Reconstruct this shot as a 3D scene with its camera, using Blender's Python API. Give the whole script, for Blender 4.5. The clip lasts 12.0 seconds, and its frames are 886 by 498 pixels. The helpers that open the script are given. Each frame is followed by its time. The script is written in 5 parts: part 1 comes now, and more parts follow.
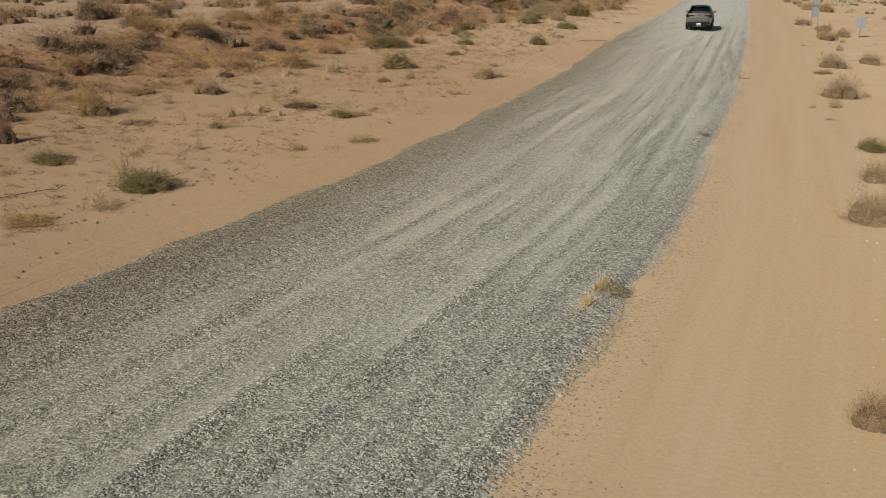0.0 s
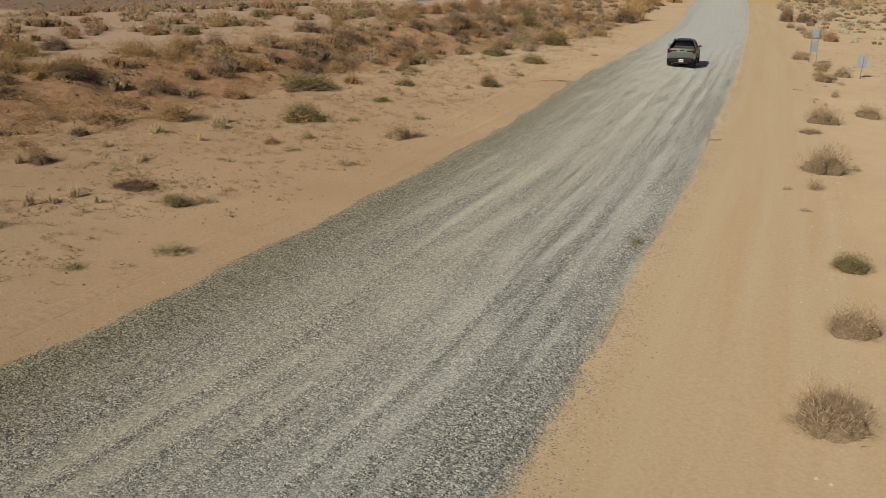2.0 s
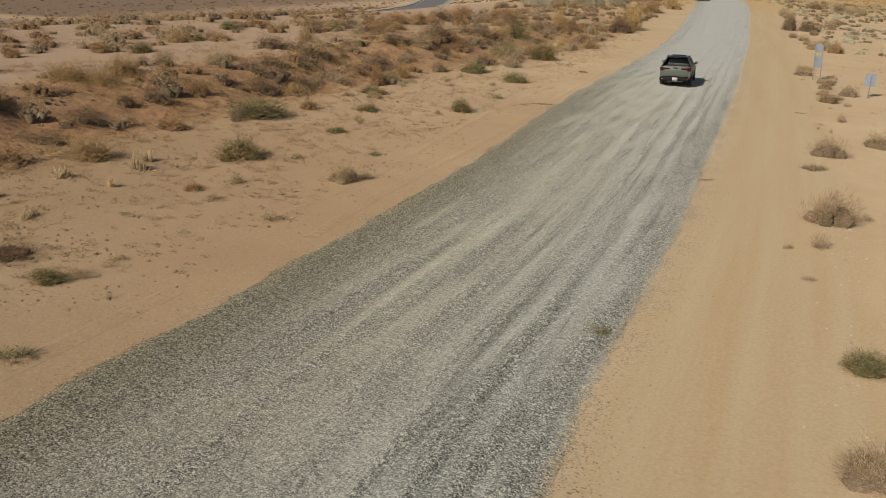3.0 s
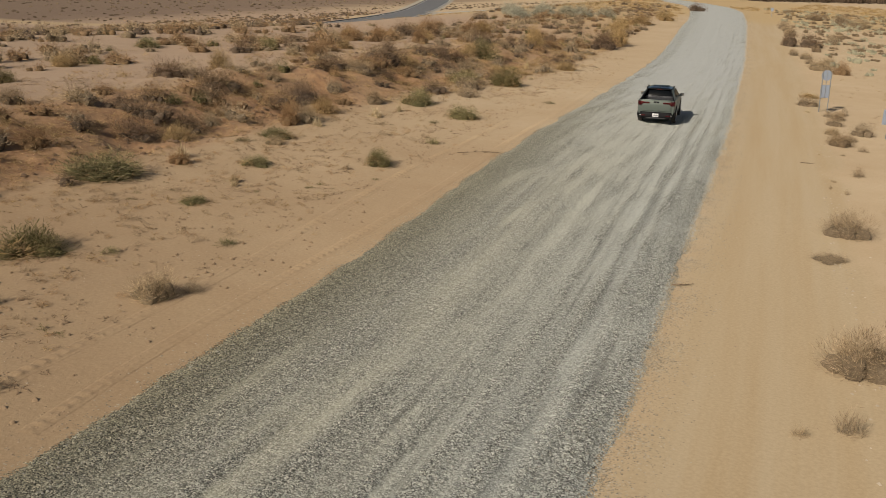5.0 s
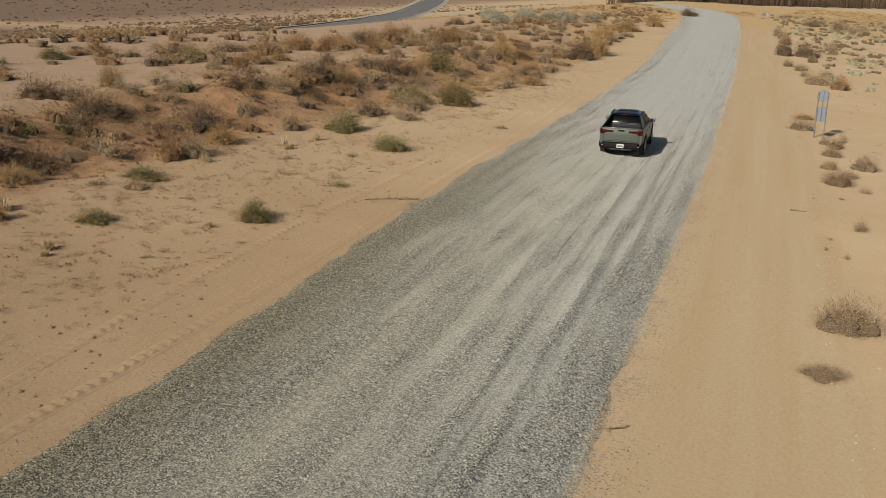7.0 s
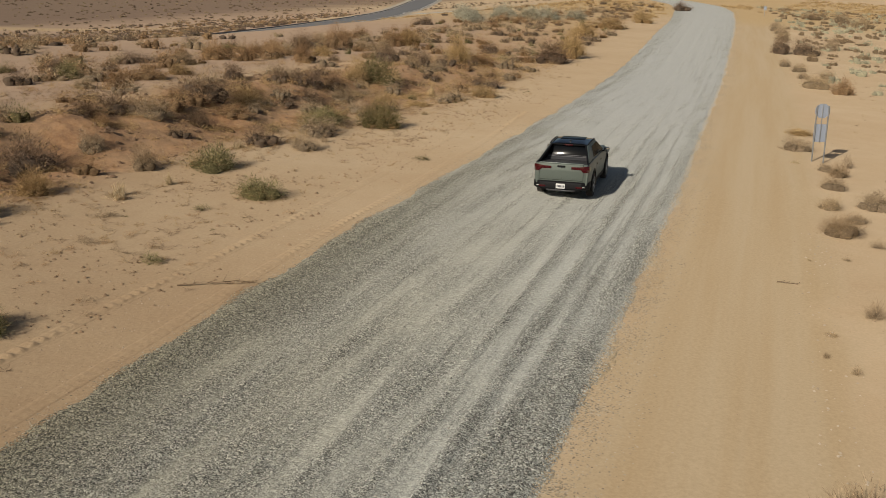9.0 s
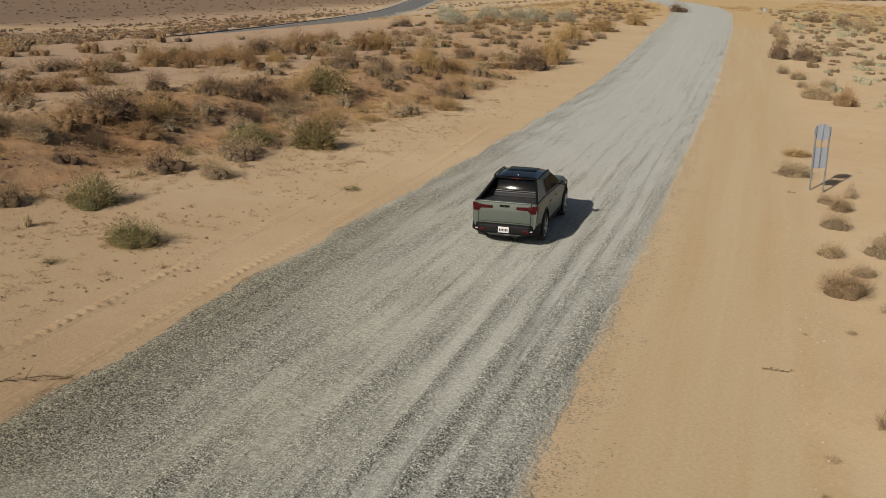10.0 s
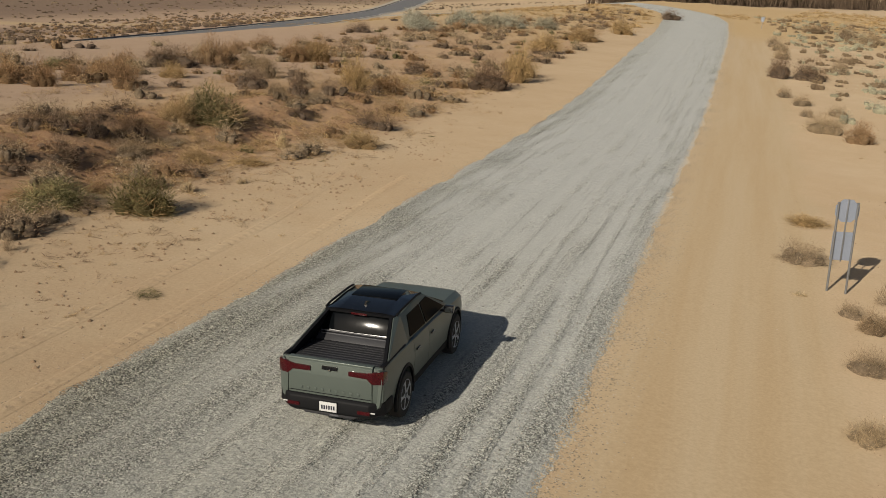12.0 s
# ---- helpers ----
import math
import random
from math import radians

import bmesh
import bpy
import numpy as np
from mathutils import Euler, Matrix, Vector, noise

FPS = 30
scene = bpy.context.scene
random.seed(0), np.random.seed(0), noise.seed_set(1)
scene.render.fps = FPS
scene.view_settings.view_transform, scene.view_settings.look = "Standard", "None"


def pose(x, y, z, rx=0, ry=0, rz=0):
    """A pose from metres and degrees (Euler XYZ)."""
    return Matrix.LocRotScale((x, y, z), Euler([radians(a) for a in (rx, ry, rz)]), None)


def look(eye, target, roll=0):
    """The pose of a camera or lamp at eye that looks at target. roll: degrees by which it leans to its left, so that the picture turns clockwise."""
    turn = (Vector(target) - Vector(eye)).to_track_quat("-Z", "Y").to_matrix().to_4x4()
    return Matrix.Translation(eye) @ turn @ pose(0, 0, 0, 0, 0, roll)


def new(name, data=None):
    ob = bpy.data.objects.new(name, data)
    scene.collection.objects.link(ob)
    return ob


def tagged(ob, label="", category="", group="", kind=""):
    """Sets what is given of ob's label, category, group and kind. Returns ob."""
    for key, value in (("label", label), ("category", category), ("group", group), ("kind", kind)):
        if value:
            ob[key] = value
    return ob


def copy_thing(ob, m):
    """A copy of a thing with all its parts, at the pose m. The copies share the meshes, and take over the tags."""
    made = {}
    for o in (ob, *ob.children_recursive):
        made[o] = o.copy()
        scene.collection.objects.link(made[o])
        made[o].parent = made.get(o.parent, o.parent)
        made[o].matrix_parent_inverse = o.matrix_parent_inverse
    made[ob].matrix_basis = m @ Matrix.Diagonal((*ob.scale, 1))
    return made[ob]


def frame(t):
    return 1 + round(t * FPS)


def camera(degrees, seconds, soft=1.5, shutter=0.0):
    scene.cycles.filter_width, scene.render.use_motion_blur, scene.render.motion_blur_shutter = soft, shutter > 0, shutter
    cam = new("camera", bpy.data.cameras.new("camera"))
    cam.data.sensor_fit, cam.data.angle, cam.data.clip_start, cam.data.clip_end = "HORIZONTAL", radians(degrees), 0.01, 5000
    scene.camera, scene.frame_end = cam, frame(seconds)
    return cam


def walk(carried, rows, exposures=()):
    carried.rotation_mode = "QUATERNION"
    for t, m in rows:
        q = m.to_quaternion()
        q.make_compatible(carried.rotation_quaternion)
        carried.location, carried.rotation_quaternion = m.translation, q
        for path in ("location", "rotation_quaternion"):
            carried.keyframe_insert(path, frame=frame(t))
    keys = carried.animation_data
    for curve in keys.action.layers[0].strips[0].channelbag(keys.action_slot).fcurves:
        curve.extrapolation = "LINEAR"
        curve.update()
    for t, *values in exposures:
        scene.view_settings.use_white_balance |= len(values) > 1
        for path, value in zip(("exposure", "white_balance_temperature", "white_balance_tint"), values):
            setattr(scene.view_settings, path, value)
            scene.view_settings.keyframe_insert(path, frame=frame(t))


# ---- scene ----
cam = camera(46.8, 12.0, soft=0.5)
PATH = [
    (0, (2.515, 4.474, 5.603), (1.804, 6.249, 5.017), 2.4),
    (0.5, (2.813, 6.705, 5.769), (2.099, 8.482, 5.190), 2.8),
    (1, (3.022, 8.752, 6.083), (2.300, 10.526, 5.506), 3.0),
    (1.5, (3.048, 10.931, 6.388), (2.323, 12.703, 5.812), 3.3),
    (2, (2.988, 13.159, 6.640), (2.257, 14.930, 6.066), 3.4),
    (2.5, (2.804, 15.623, 6.915), (2.068, 17.392, 6.343), 3.4),
    (3, (2.501, 18.296, 7.117), (1.764, 20.066, 6.547), 3.4),
    (3.2, (2.369, 19.393, 7.195), (1.630, 21.163, 6.629), 3.4),
    (4.8, (1.227, 28.054, 7.411), (0.492, 29.828, 6.852), 3.7),
    (5, (1.114, 29.070, 7.468), (0.382, 30.844, 6.906), 3.8),
    (5.5, (0.944, 31.380, 7.587), (0.218, 33.157, 7.027), 4.2),
    (6, (0.770, 33.599, 7.587), (0.044, 35.377, 7.027), 4.2),
    (6.5, (0.697, 35.604, 7.592), (-0.029, 37.382, 7.033), 4.2),
    (7, (0.631, 37.619, 7.574), (-0.097, 39.396, 7.015), 4.1),
    (7.2, (0.600, 38.374, 7.539), (-0.127, 40.153, 6.985), 4.2),
    (8.8, (0.284, 46.835, 7.490), (-0.456, 48.605, 6.924), 3.2),
    (9, (0.149, 47.959, 7.474), (-0.586, 49.731, 6.909), 3.2),
    (9.5, (-0.003, 51.104, 7.416), (-0.741, 52.875, 6.849), 3.2),
    (10, (-0.215, 54.296, 7.410), (-0.951, 56.067, 6.844), 3.4),
    (10.5, (-0.525, 57.464, 7.391), (-1.260, 59.236, 6.826), 3.6),
    (11, (-0.892, 60.450, 7.380), (-1.624, 62.224, 6.815), 3.9),
    (11.5, (-1.287, 63.287, 7.390), (-2.016, 65.062, 6.824), 4.3),
    (12, (-1.725, 65.933, 7.411), (-2.450, 67.709, 6.846), 4.5),
]
walk(cam, [(t, look(eye, target, roll)) for t, eye, target, roll in PATH])

# ---- light: clear low sun from behind, blue sky ----
SUN_AZ, SUN_EL = 11.0, 28.0          # shadows run 11 degrees right of +y
world = bpy.data.worlds.new("sky")
scene.world = world
world.use_nodes = True
wn = world.node_tree.nodes
sky = wn.new("ShaderNodeTexSky")
sky.sky_type, sky.sun_disc = "NISHITA", False
sky.sun_elevation, sky.sun_rotation = radians(SUN_EL), radians(180 + SUN_AZ)
sky.dust_density, sky.ozone_density = 2.0, 1.0
world.node_tree.links.new(sky.outputs[0], wn["Background"].inputs[0])
wn["Background"].inputs[1].default_value = 0.040
sun = new("sun", bpy.data.lights.new("sun", "SUN"))
sun.data.energy, sun.data.angle, sun.data.color = 3.3, radians(0.53), (1.0, 0.91, 0.78)
sa, se = radians(SUN_AZ), radians(SUN_EL)
to_ground = Vector((math.sin(sa) * math.cos(se), math.cos(sa) * math.cos(se), -math.sin(se)))
sun.matrix_world = Matrix.Translation((0, -40, 60)) @ to_ground.to_track_quat("-Z", "Y").to_matrix().to_4x4()
scene.view_settings.exposure = -0.05


# ---- materials ----
class Nodes:
    """A node material with short ways to add and link nodes."""

    def __init__(self, name, rough=0.8, metal=0.0):
        self.m = bpy.data.materials.new(name)
        self.m.use_nodes = True
        self.t = self.m.node_tree
        self.b = self.t.nodes["Principled BSDF"]
        self.b.inputs["Roughness"].default_value = rough
        self.b.inputs["Metallic"].default_value = metal
        self.b.inputs["Diffuse Roughness"].default_value = 0.6 if rough > 0.84 else 0.0

    def add(self, kind, **sets):
        n = self.t.nodes.new("ShaderNode" + kind)
        for k, v in sets.items():
            n.inputs[k.replace("_", " ")].default_value = v
        return n

    def link(self, a, b):
        self.t.links.new(a, b)

    def set(self, key, source):
        self.link(source, self.b.inputs[key])

    def noise(self, vec, scale, detail=4.0, rough=0.6):
        n = self.add("TexNoise", Scale=scale, Detail=detail, Roughness=rough)
        self.link(vec, n.inputs["Vector"])
        return n.outputs["Fac"]

    def cells(self, vec, scale):
        n = self.add("TexVoronoi", Scale=scale)
        self.link(vec, n.inputs["Vector"])
        return n

    def ramp(self, fac, stops):
        n = self.add("ValToRGB")
        r = n.color_ramp
        while len(r.elements) < len(stops):
            r.elements.new(0.5)
        for e, (p, c) in zip(r.elements, stops):
            e.position = p
            e.color = (*c, 1) if isinstance(c, tuple) else (c, c, c, 1)
        self.link(fac, n.inputs["Fac"])
        return n.outputs["Color"]

    def mix(self, fac, a, b, how="MIX"):
        n = self.t.nodes.new("ShaderNodeMix")
        n.data_type, n.blend_type = "RGBA", how
        for s, v in ((n.inputs[0], fac), (n.inputs[6], a), (n.inputs[7], b)):
            if isinstance(v, (int, float)):
                s.default_value = v
            elif isinstance(v, tuple):
                s.default_value = (*v, 1)
            else:
                self.link(v, s)
        return n.outputs[2]

    def math(self, how, a, b=0.5):
        n = self.t.nodes.new("ShaderNodeMath")
        n.operation = how
        for s, v in ((n.inputs[0], a), (n.inputs[1], b)):
            if isinstance(v, (int, float)):
                s.default_value = v
            else:
                self.link(v, s)
        return n.outputs[0]

    def bump(self, height, strength, distance):
        n = self.add("Bump", Strength=strength, Distance=distance)
        self.link(height, n.inputs["Height"])
        self.set("Normal", n.outputs[0])
        return n

    def attr(self, name):
        n = self.add("Attribute")
        n.attribute_name = name
        return n.outputs["Fac"]

    def pos(self):
        return self.add("NewGeometry").outputs["Position"]

    def island(self):
        return self.add("NewGeometry").outputs["Random Per Island"]

    def own(self):
        return self.add("ObjectInfo").outputs["Random"]


def sand_material():
    k = Nodes("desert_sand", 0.95)
    p = k.pos()
    big, mid, fine = k.noise(p, 0.11, 4), k.noise(p, 0.9, 5), k.noise(p, 14.0, 6, 0.7)
    col = k.ramp(big, [(0.30, (0.50, 0.365, 0.218)), (0.52, (0.545, 0.412, 0.255)), (0.72, (0.585, 0.457, 0.297))])
    col = k.mix(k.math("MULTIPLY", k.ramp(mid, [(0.35, 0.0), (0.7, 1.0)]), 0.30), col, (0.44, 0.29, 0.16))
    # redder sand on the side toward the brush
    col = k.mix(k.attr("rust"), col, k.ramp(big, [(0.30, (0.325, 0.202, 0.102)), (0.55, (0.38, 0.247, 0.13)), (0.75, (0.435, 0.294, 0.162))]))
    # packed, paler vehicle track
    xyz = k.add("SeparateXYZ")
    k.link(p, xyz.inputs[0])
    lane = k.add("CombineXYZ")
    k.link(k.attr("lane"), lane.inputs[0])
    k.link(k.math("MULTIPLY", xyz.outputs[1], 0.035), lane.inputs[1])
    trk = k.mix(k.ramp(k.noise(lane.outputs[0], 1.1, 4), [(0.36, 0.0), (0.64, 1.0)]), (0.495, 0.385, 0.24), (0.46, 0.338, 0.19))
    col = k.mix(k.attr("track"), col, trk)
    # red earth with litter under the brush
    red = k.mix(k.ramp(k.noise(p, 2.2, 6, 0.7), [(0.35, 0.0), (0.65, 1.0)]), (0.205, 0.098, 0.045), (0.46, 0.25, 0.112))
    col = k.mix(k.math("MULTIPLY", k.attr("veg"), k.ramp(k.noise(p, 0.35, 4), [(0.32, 0.6), (0.6, 1.0)])), col, red)
    col = k.mix(k.attr("pale"), col, k.mix(mid, (0.375, 0.248, 0.16), (0.485, 0.348, 0.234)))
    col = k.mix(k.attr("plain"), col, k.mix(mid, (0.105, 0.062, 0.040), (0.185, 0.115, 0.075)))
    col = k.mix(k.attr("gold"), col, k.mix(mid, (0.45, 0.31, 0.145), (0.53, 0.38, 0.19)))
    # grit: scattered small stones and crumbs
    v = k.cells(p, 9.0)
    crumb = k.math("MULTIPLY", k.ramp(v.outputs["Distance"], [(0.10, 1.0), (0.22, 0.0)]), k.ramp(k.noise(p, 1.7, 3), [(0.48, 0.0), (0.62, 1.0)]))
    crumb = k.math("MULTIPLY", crumb, k.math("SUBTRACT", 1.0, k.math("MULTIPLY", k.attr("track"), 0.85)))
    col = k.mix(k.math("MULTIPLY", crumb, 0.55), col, k.mix(v.outputs["Color"], (0.24, 0.145, 0.085), (0.55, 0.42, 0.30)))
    col = k.mix(0.16, col, k.ramp(fine, [(0.3, (0.16, 0.10, 0.06)), (0.7, (0.75, 0.58, 0.40))]))
    # grey stones thrown out along the gravel's edge
    grit = k.cells(p, 34.0)
    pick = k.add("SeparateColor")
    k.link(grit.outputs["Color"], pick.inputs[0])
    thrown = k.math("MULTIPLY", k.attr("spill"), k.ramp(k.noise(p, 1.1, 5, 0.7), [(0.38, 0.15), (0.62, 1.0)]))
    thrown = k.math("GREATER_THAN", thrown, pick.outputs[1])
    col = k.mix(k.math("MULTIPLY", thrown, 0.85), col, k.ramp(pick.outputs[0], [(0.0, (0.14, 0.115, 0.08)), (0.5, (0.33, 0.275, 0.19)), (1.0, (0.56, 0.48, 0.36))]))
    k.set("Base Color", col)
    h = k.math("ADD", k.math("MULTIPLY", k.noise(p, 3.0, 6, 0.65), 0.6), k.math("MULTIPLY", fine, 0.25))
    h = k.math("ADD", h, k.math("MULTIPLY", crumb, 0.35))
    h = k.math("MULTIPLY", h, k.math("SUBTRACT", 1.0, k.math("MULTIPLY", k.attr("track"), 0.92)))
    k.bump(h, 0.6, 0.055)
    return k.m


def gravel_material():
    """Crushed grey stone: loose windrows and beige packed wheel lines along the road."""
    k = Nodes("crushed_gravel", 0.9)
    k.b.inputs["Diffuse Roughness"].default_value = 0.85
    p = k.pos()
    uv = k.add("UVMap").outputs["UV"]
    st = k.add("Mapping")
    st.inputs["Scale"].default_value = (1.0, 0.014, 1.0)
    k.link(uv, st.inputs["Vector"])
    lines = k.noise(st.outputs[0], 3.2, 7, 0.75)
    patch = k.noise(p, 0.45, 4)
    lat = k.add("SeparateXYZ")
    k.link(uv, lat.inputs[0])
    rim = k.add("MapRange")
    for key, val in ((1, -3.6), (2, -0.6), (3, -0.05), (4, 0.06)):
        rim.inputs[key].default_value = val
    k.link(lat.outputs[0], rim.inputs[0])
    packed = k.math("ADD", k.math("MULTIPLY", lines, 0.62), k.math("MULTIPLY", patch, 0.18))
    packed = k.math("ADD", packed, k.math("MULTIPLY", k.math("SUBTRACT", 1.0, k.attr("loose")), 0.22))
    # far gravel evened out in colour, standing in for light at a grazing view
    packed = k.math("ADD", packed, k.math("MULTIPLY", k.attr("fade_or_wear"), 0.15))
    packed = k.ramp(k.math("ADD", packed, rim.outputs[0]), [(0.50, 0.0), (0.71, 1.0)])
    # dusty beige on one half, washed grey on the other
    grey = k.add("MapRange")
    for key, val in ((1, -1.0), (2, 2.4), (3, 0.0), (4, 1.0)):
        grey.inputs[key].default_value = val
    k.link(lat.outputs[0], grey.inputs[0])
    wash = k.math("ADD", k.math("MULTIPLY", grey.outputs[0], 0.75), k.math("MULTIPLY", k.noise(p, 0.22, 3), 0.35))
    wash = k.math("MAXIMUM", wash, k.attr("fade_or_wear"))
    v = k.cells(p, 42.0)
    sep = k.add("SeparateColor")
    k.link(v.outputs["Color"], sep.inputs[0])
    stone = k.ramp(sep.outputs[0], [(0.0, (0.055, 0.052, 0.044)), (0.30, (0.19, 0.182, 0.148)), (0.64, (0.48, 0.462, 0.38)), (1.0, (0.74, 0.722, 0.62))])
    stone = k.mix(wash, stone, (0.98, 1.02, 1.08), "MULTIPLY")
    tint = k.mix(wash, (0.475, 0.448, 0.332), (0.455, 0.462, 0.418))
    tint = k.mix(k.attr("fade_or_wear"), tint, (0.398, 0.402, 0.386))
    # darker and browner toward the outer half of the dusty side
    outer_tone = k.add("MapRange")
    for key, val in ((1, -1.7), (2, -3.6), (3, 0.0), (4, 1.0)):
        outer_tone.inputs[key].default_value = val
    k.link(lat.outputs[0], outer_tone.inputs[0])
    outer_tone = k.math("MULTIPLY", outer_tone.outputs[0], k.math("SUBTRACT", 1.0, k.attr("fade_or_wear")))
    stone = k.mix(outer_tone, stone, (0.78, 0.735, 0.61), "MULTIPLY")
    tint = k.mix(outer_tone, tint, (0.84, 0.81, 0.73), "MULTIPLY")
    flat = k.mix(k.math("SUBTRACT", 0.42, k.math("MULTIPLY", k.attr("fade_or_wear"), 0.22)), tint, stone)
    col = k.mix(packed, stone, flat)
    # thin dark lines painted into the colour, as shade beside the low ridges
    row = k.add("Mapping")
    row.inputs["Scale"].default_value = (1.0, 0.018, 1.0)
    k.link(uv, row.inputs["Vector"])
    ridge_shade = k.ramp(k.noise(row.outputs[0], 5.5, 3, 0.6), [(0.30, 1.0), (0.43, 0.0)])
    ridge_shade = k.math("MULTIPLY", ridge_shade, k.math("SUBTRACT", k.math("ADD", 0.35, k.math("MULTIPLY", grey.outputs[0], 0.35)), k.math("MULTIPLY", k.attr("fade_or_wear"), 0.2)))
    col = k.mix(k.math("MULTIPLY", ridge_shade, k.math("GREATER_THAN", 0.8, sep.outputs[1])), col, (0.40, 0.40, 0.39), "MULTIPLY")
    # sand between the thinning stones along the rims
    thin = k.math("ADD", k.math("MULTIPLY", k.attr("edge"), 1.25), k.math("MULTIPLY", k.math("SUBTRACT", k.noise(p, 1.3, 5, 0.7), 0.5), 0.9))
    bare = k.math("MULTIPLY", k.math("GREATER_THAN", thin, k.math("ADD", k.math("MULTIPLY", sep.outputs[2], 1.0), 0.30)), k.ramp(k.attr("edge"), [(0.02, 0.0), (0.2, 1.0)]))
    where = k.math("GREATER_THAN", lat.outputs[0], 0.0)
    col = k.mix(bare, col, k.mix(k.noise(p, 9.0, 4), k.mix(where, (0.34, 0.22, 0.115), (0.48, 0.37, 0.23)), k.mix(where, (0.43, 0.285, 0.155), (0.58, 0.45, 0.285))))
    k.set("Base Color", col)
    grain = k.math("ADD", k.math("MULTIPLY", k.math("SUBTRACT", 1.0, v.outputs["Distance"]), 0.6), k.noise(p, 30.0, 3, 0.7))
    h = k.math("MULTIPLY", grain, k.math("SUBTRACT", 1.0, k.math("MULTIPLY", packed, 0.80)))
    h = k.math("ADD", h, k.math("MULTIPLY", k.noise(p, 7.0, 3), 0.3))
    up = k.bump(h, 0.9, 0.040)
    # every stone lies at a tilt of its own
    off = k.t.nodes.new("ShaderNodeVectorMath")
    off.operation = "SUBTRACT"
    k.link(v.outputs["Color"], off.inputs[0])
    off.inputs[1].default_value = (0.5, 0.5, 0.5)
    tilt = k.t.nodes.new("ShaderNodeVectorMath")
    tilt.operation = "SCALE"
    k.link(off.outputs[0], tilt.inputs[0])
    much = k.math("MULTIPLY", k.math("SUBTRACT", 1.0, k.math("MULTIPLY", packed, 0.55)), k.math("SUBTRACT", 1.0, bare))
    k.link(k.math("MULTIPLY", much, 1.0), tilt.inputs["Scale"])
    lean = k.t.nodes.new("ShaderNodeVectorMath")
    k.link(up.outputs[0], lean.inputs[0])
    k.link(tilt.outputs[0], lean.inputs[1])
    unit = k.t.nodes.new("ShaderNodeVectorMath")
    unit.operation = "NORMALIZE"
    k.link(lean.outputs[0], unit.inputs[0])
    k.set("Normal", unit.outputs[0])
    return k.m


def stone_material(name, low, high):
    k = Nodes(name, 0.88)
    col = k.mix(k.island(), low, high)
    col = k.mix(0.10, col, k.ramp(k.noise(k.pos(), 40.0, 3), [(0.3, (0.10, 0.08, 0.06)), (0.7, (0.62, 0.55, 0.45))]))
    k.set("Base Color", col)
    return k.m


def plant_material(name, low, mid, high, rough=0.85):
    """Blades and twigs: each blade has its own tone, each plant its own cast."""
    k = Nodes(name, rough)
    col = k.ramp(k.island(), [(0.0, low), (0.5, mid), (1.0, high)])
    cast = k.ramp(k.own(), [(0.0, (0.80, 0.74, 0.66)), (0.5, (1.0, 1.0, 1.0)), (1.0, (1.12, 1.10, 1.0))])
    col = k.mix(1.0, col, cast, "MULTIPLY")
    patch = k.ramp(k.noise(k.pos(), 1.3, 3), [(0.3, 0.72), (0.7, 1.15)])
    mottle = k.ramp(k.noise(k.pos(), 17.0, 3, 0.7), [(0.34, 0.68), (0.66, 1.25)])
    k.set("Base Color", k.mix(1.0, k.mix(1.0, col, patch, "MULTIPLY"), mottle, "MULTIPLY"))
    k.b.inputs["Specular IOR Level"].default_value = 0.15
    return k.m


def plain(name, col, rough, metal=0.0, coat=0.0, grain=0.12, scale=30.0, bump=0.0):
    """Paint, plastic, rubber or metal with a slight unevenness and dust."""
    k = Nodes(name, rough, metal)
    tc = k.add("TexCoord").outputs["Object"]
    n = k.noise(tc, scale, 4)
    c = k.mix(n, tuple(v * (1 - grain) for v in col), tuple(min(1.0, v * (1 + grain)) for v in col))
    k.set("Base Color", c)
    r = k.math("ADD", rough - 0.06, k.math("MULTIPLY", k.noise(tc, 3.0, 3), 0.12))
    k.set("Roughness", r)
    k.b.inputs["Coat Weight"].default_value = coat
    k.b.inputs["Coat Roughness"].default_value = 0.06
    if bump:
        k.bump(n, bump, 0.01)
    return k.m


M_SAND, M_GRAVEL = sand_material(), gravel_material()
M_STONE = stone_material("loose_gravel_stone", (0.09, 0.085, 0.072), (0.58, 0.55, 0.47))
M_PEBBLE = stone_material("desert_pebble", (0.30, 0.19, 0.11), (0.58, 0.46, 0.33))
M_PALE = stone_material("pale_stone", (0.40, 0.31, 0.21), (0.66, 0.55, 0.41))
M_SPILL = stone_material("spilled_stone", (0.25, 0.20, 0.14), (0.52, 0.43, 0.31))
M_EARTH = stone_material("red_earth_clod", (0.13, 0.072, 0.038), (0.30, 0.175, 0.092))
M_CLOD = stone_material("sand_clod", (0.27, 0.17, 0.09), (0.43, 0.29, 0.165))
M_SAGE = plant_material("dry_sage_twigs", (0.218, 0.153, 0.089), (0.475, 0.352, 0.217), (0.695, 0.547, 0.367))
M_DARK = plant_material("grey_brown_twigs", (0.102, 0.064, 0.041), (0.25, 0.167, 0.108), (0.45, 0.318, 0.212))
M_STRAW = plant_material("straw_grass", (0.25, 0.162, 0.076), (0.50, 0.345, 0.168), (0.68, 0.50, 0.27))
M_PALESTRAW = plant_material("pale_straw_blades", (0.42, 0.31, 0.17), (0.66, 0.52, 0.32), (0.78, 0.65, 0.44))
M_RUST = plant_material("rust_brown_twigs", (0.21, 0.124, 0.06), (0.415, 0.258, 0.135), (0.61, 0.405, 0.225))
M_GREEN = plant_material("olive_foliage", (0.10, 0.092, 0.042), (0.24, 0.215, 0.098), (0.46, 0.395, 0.21))
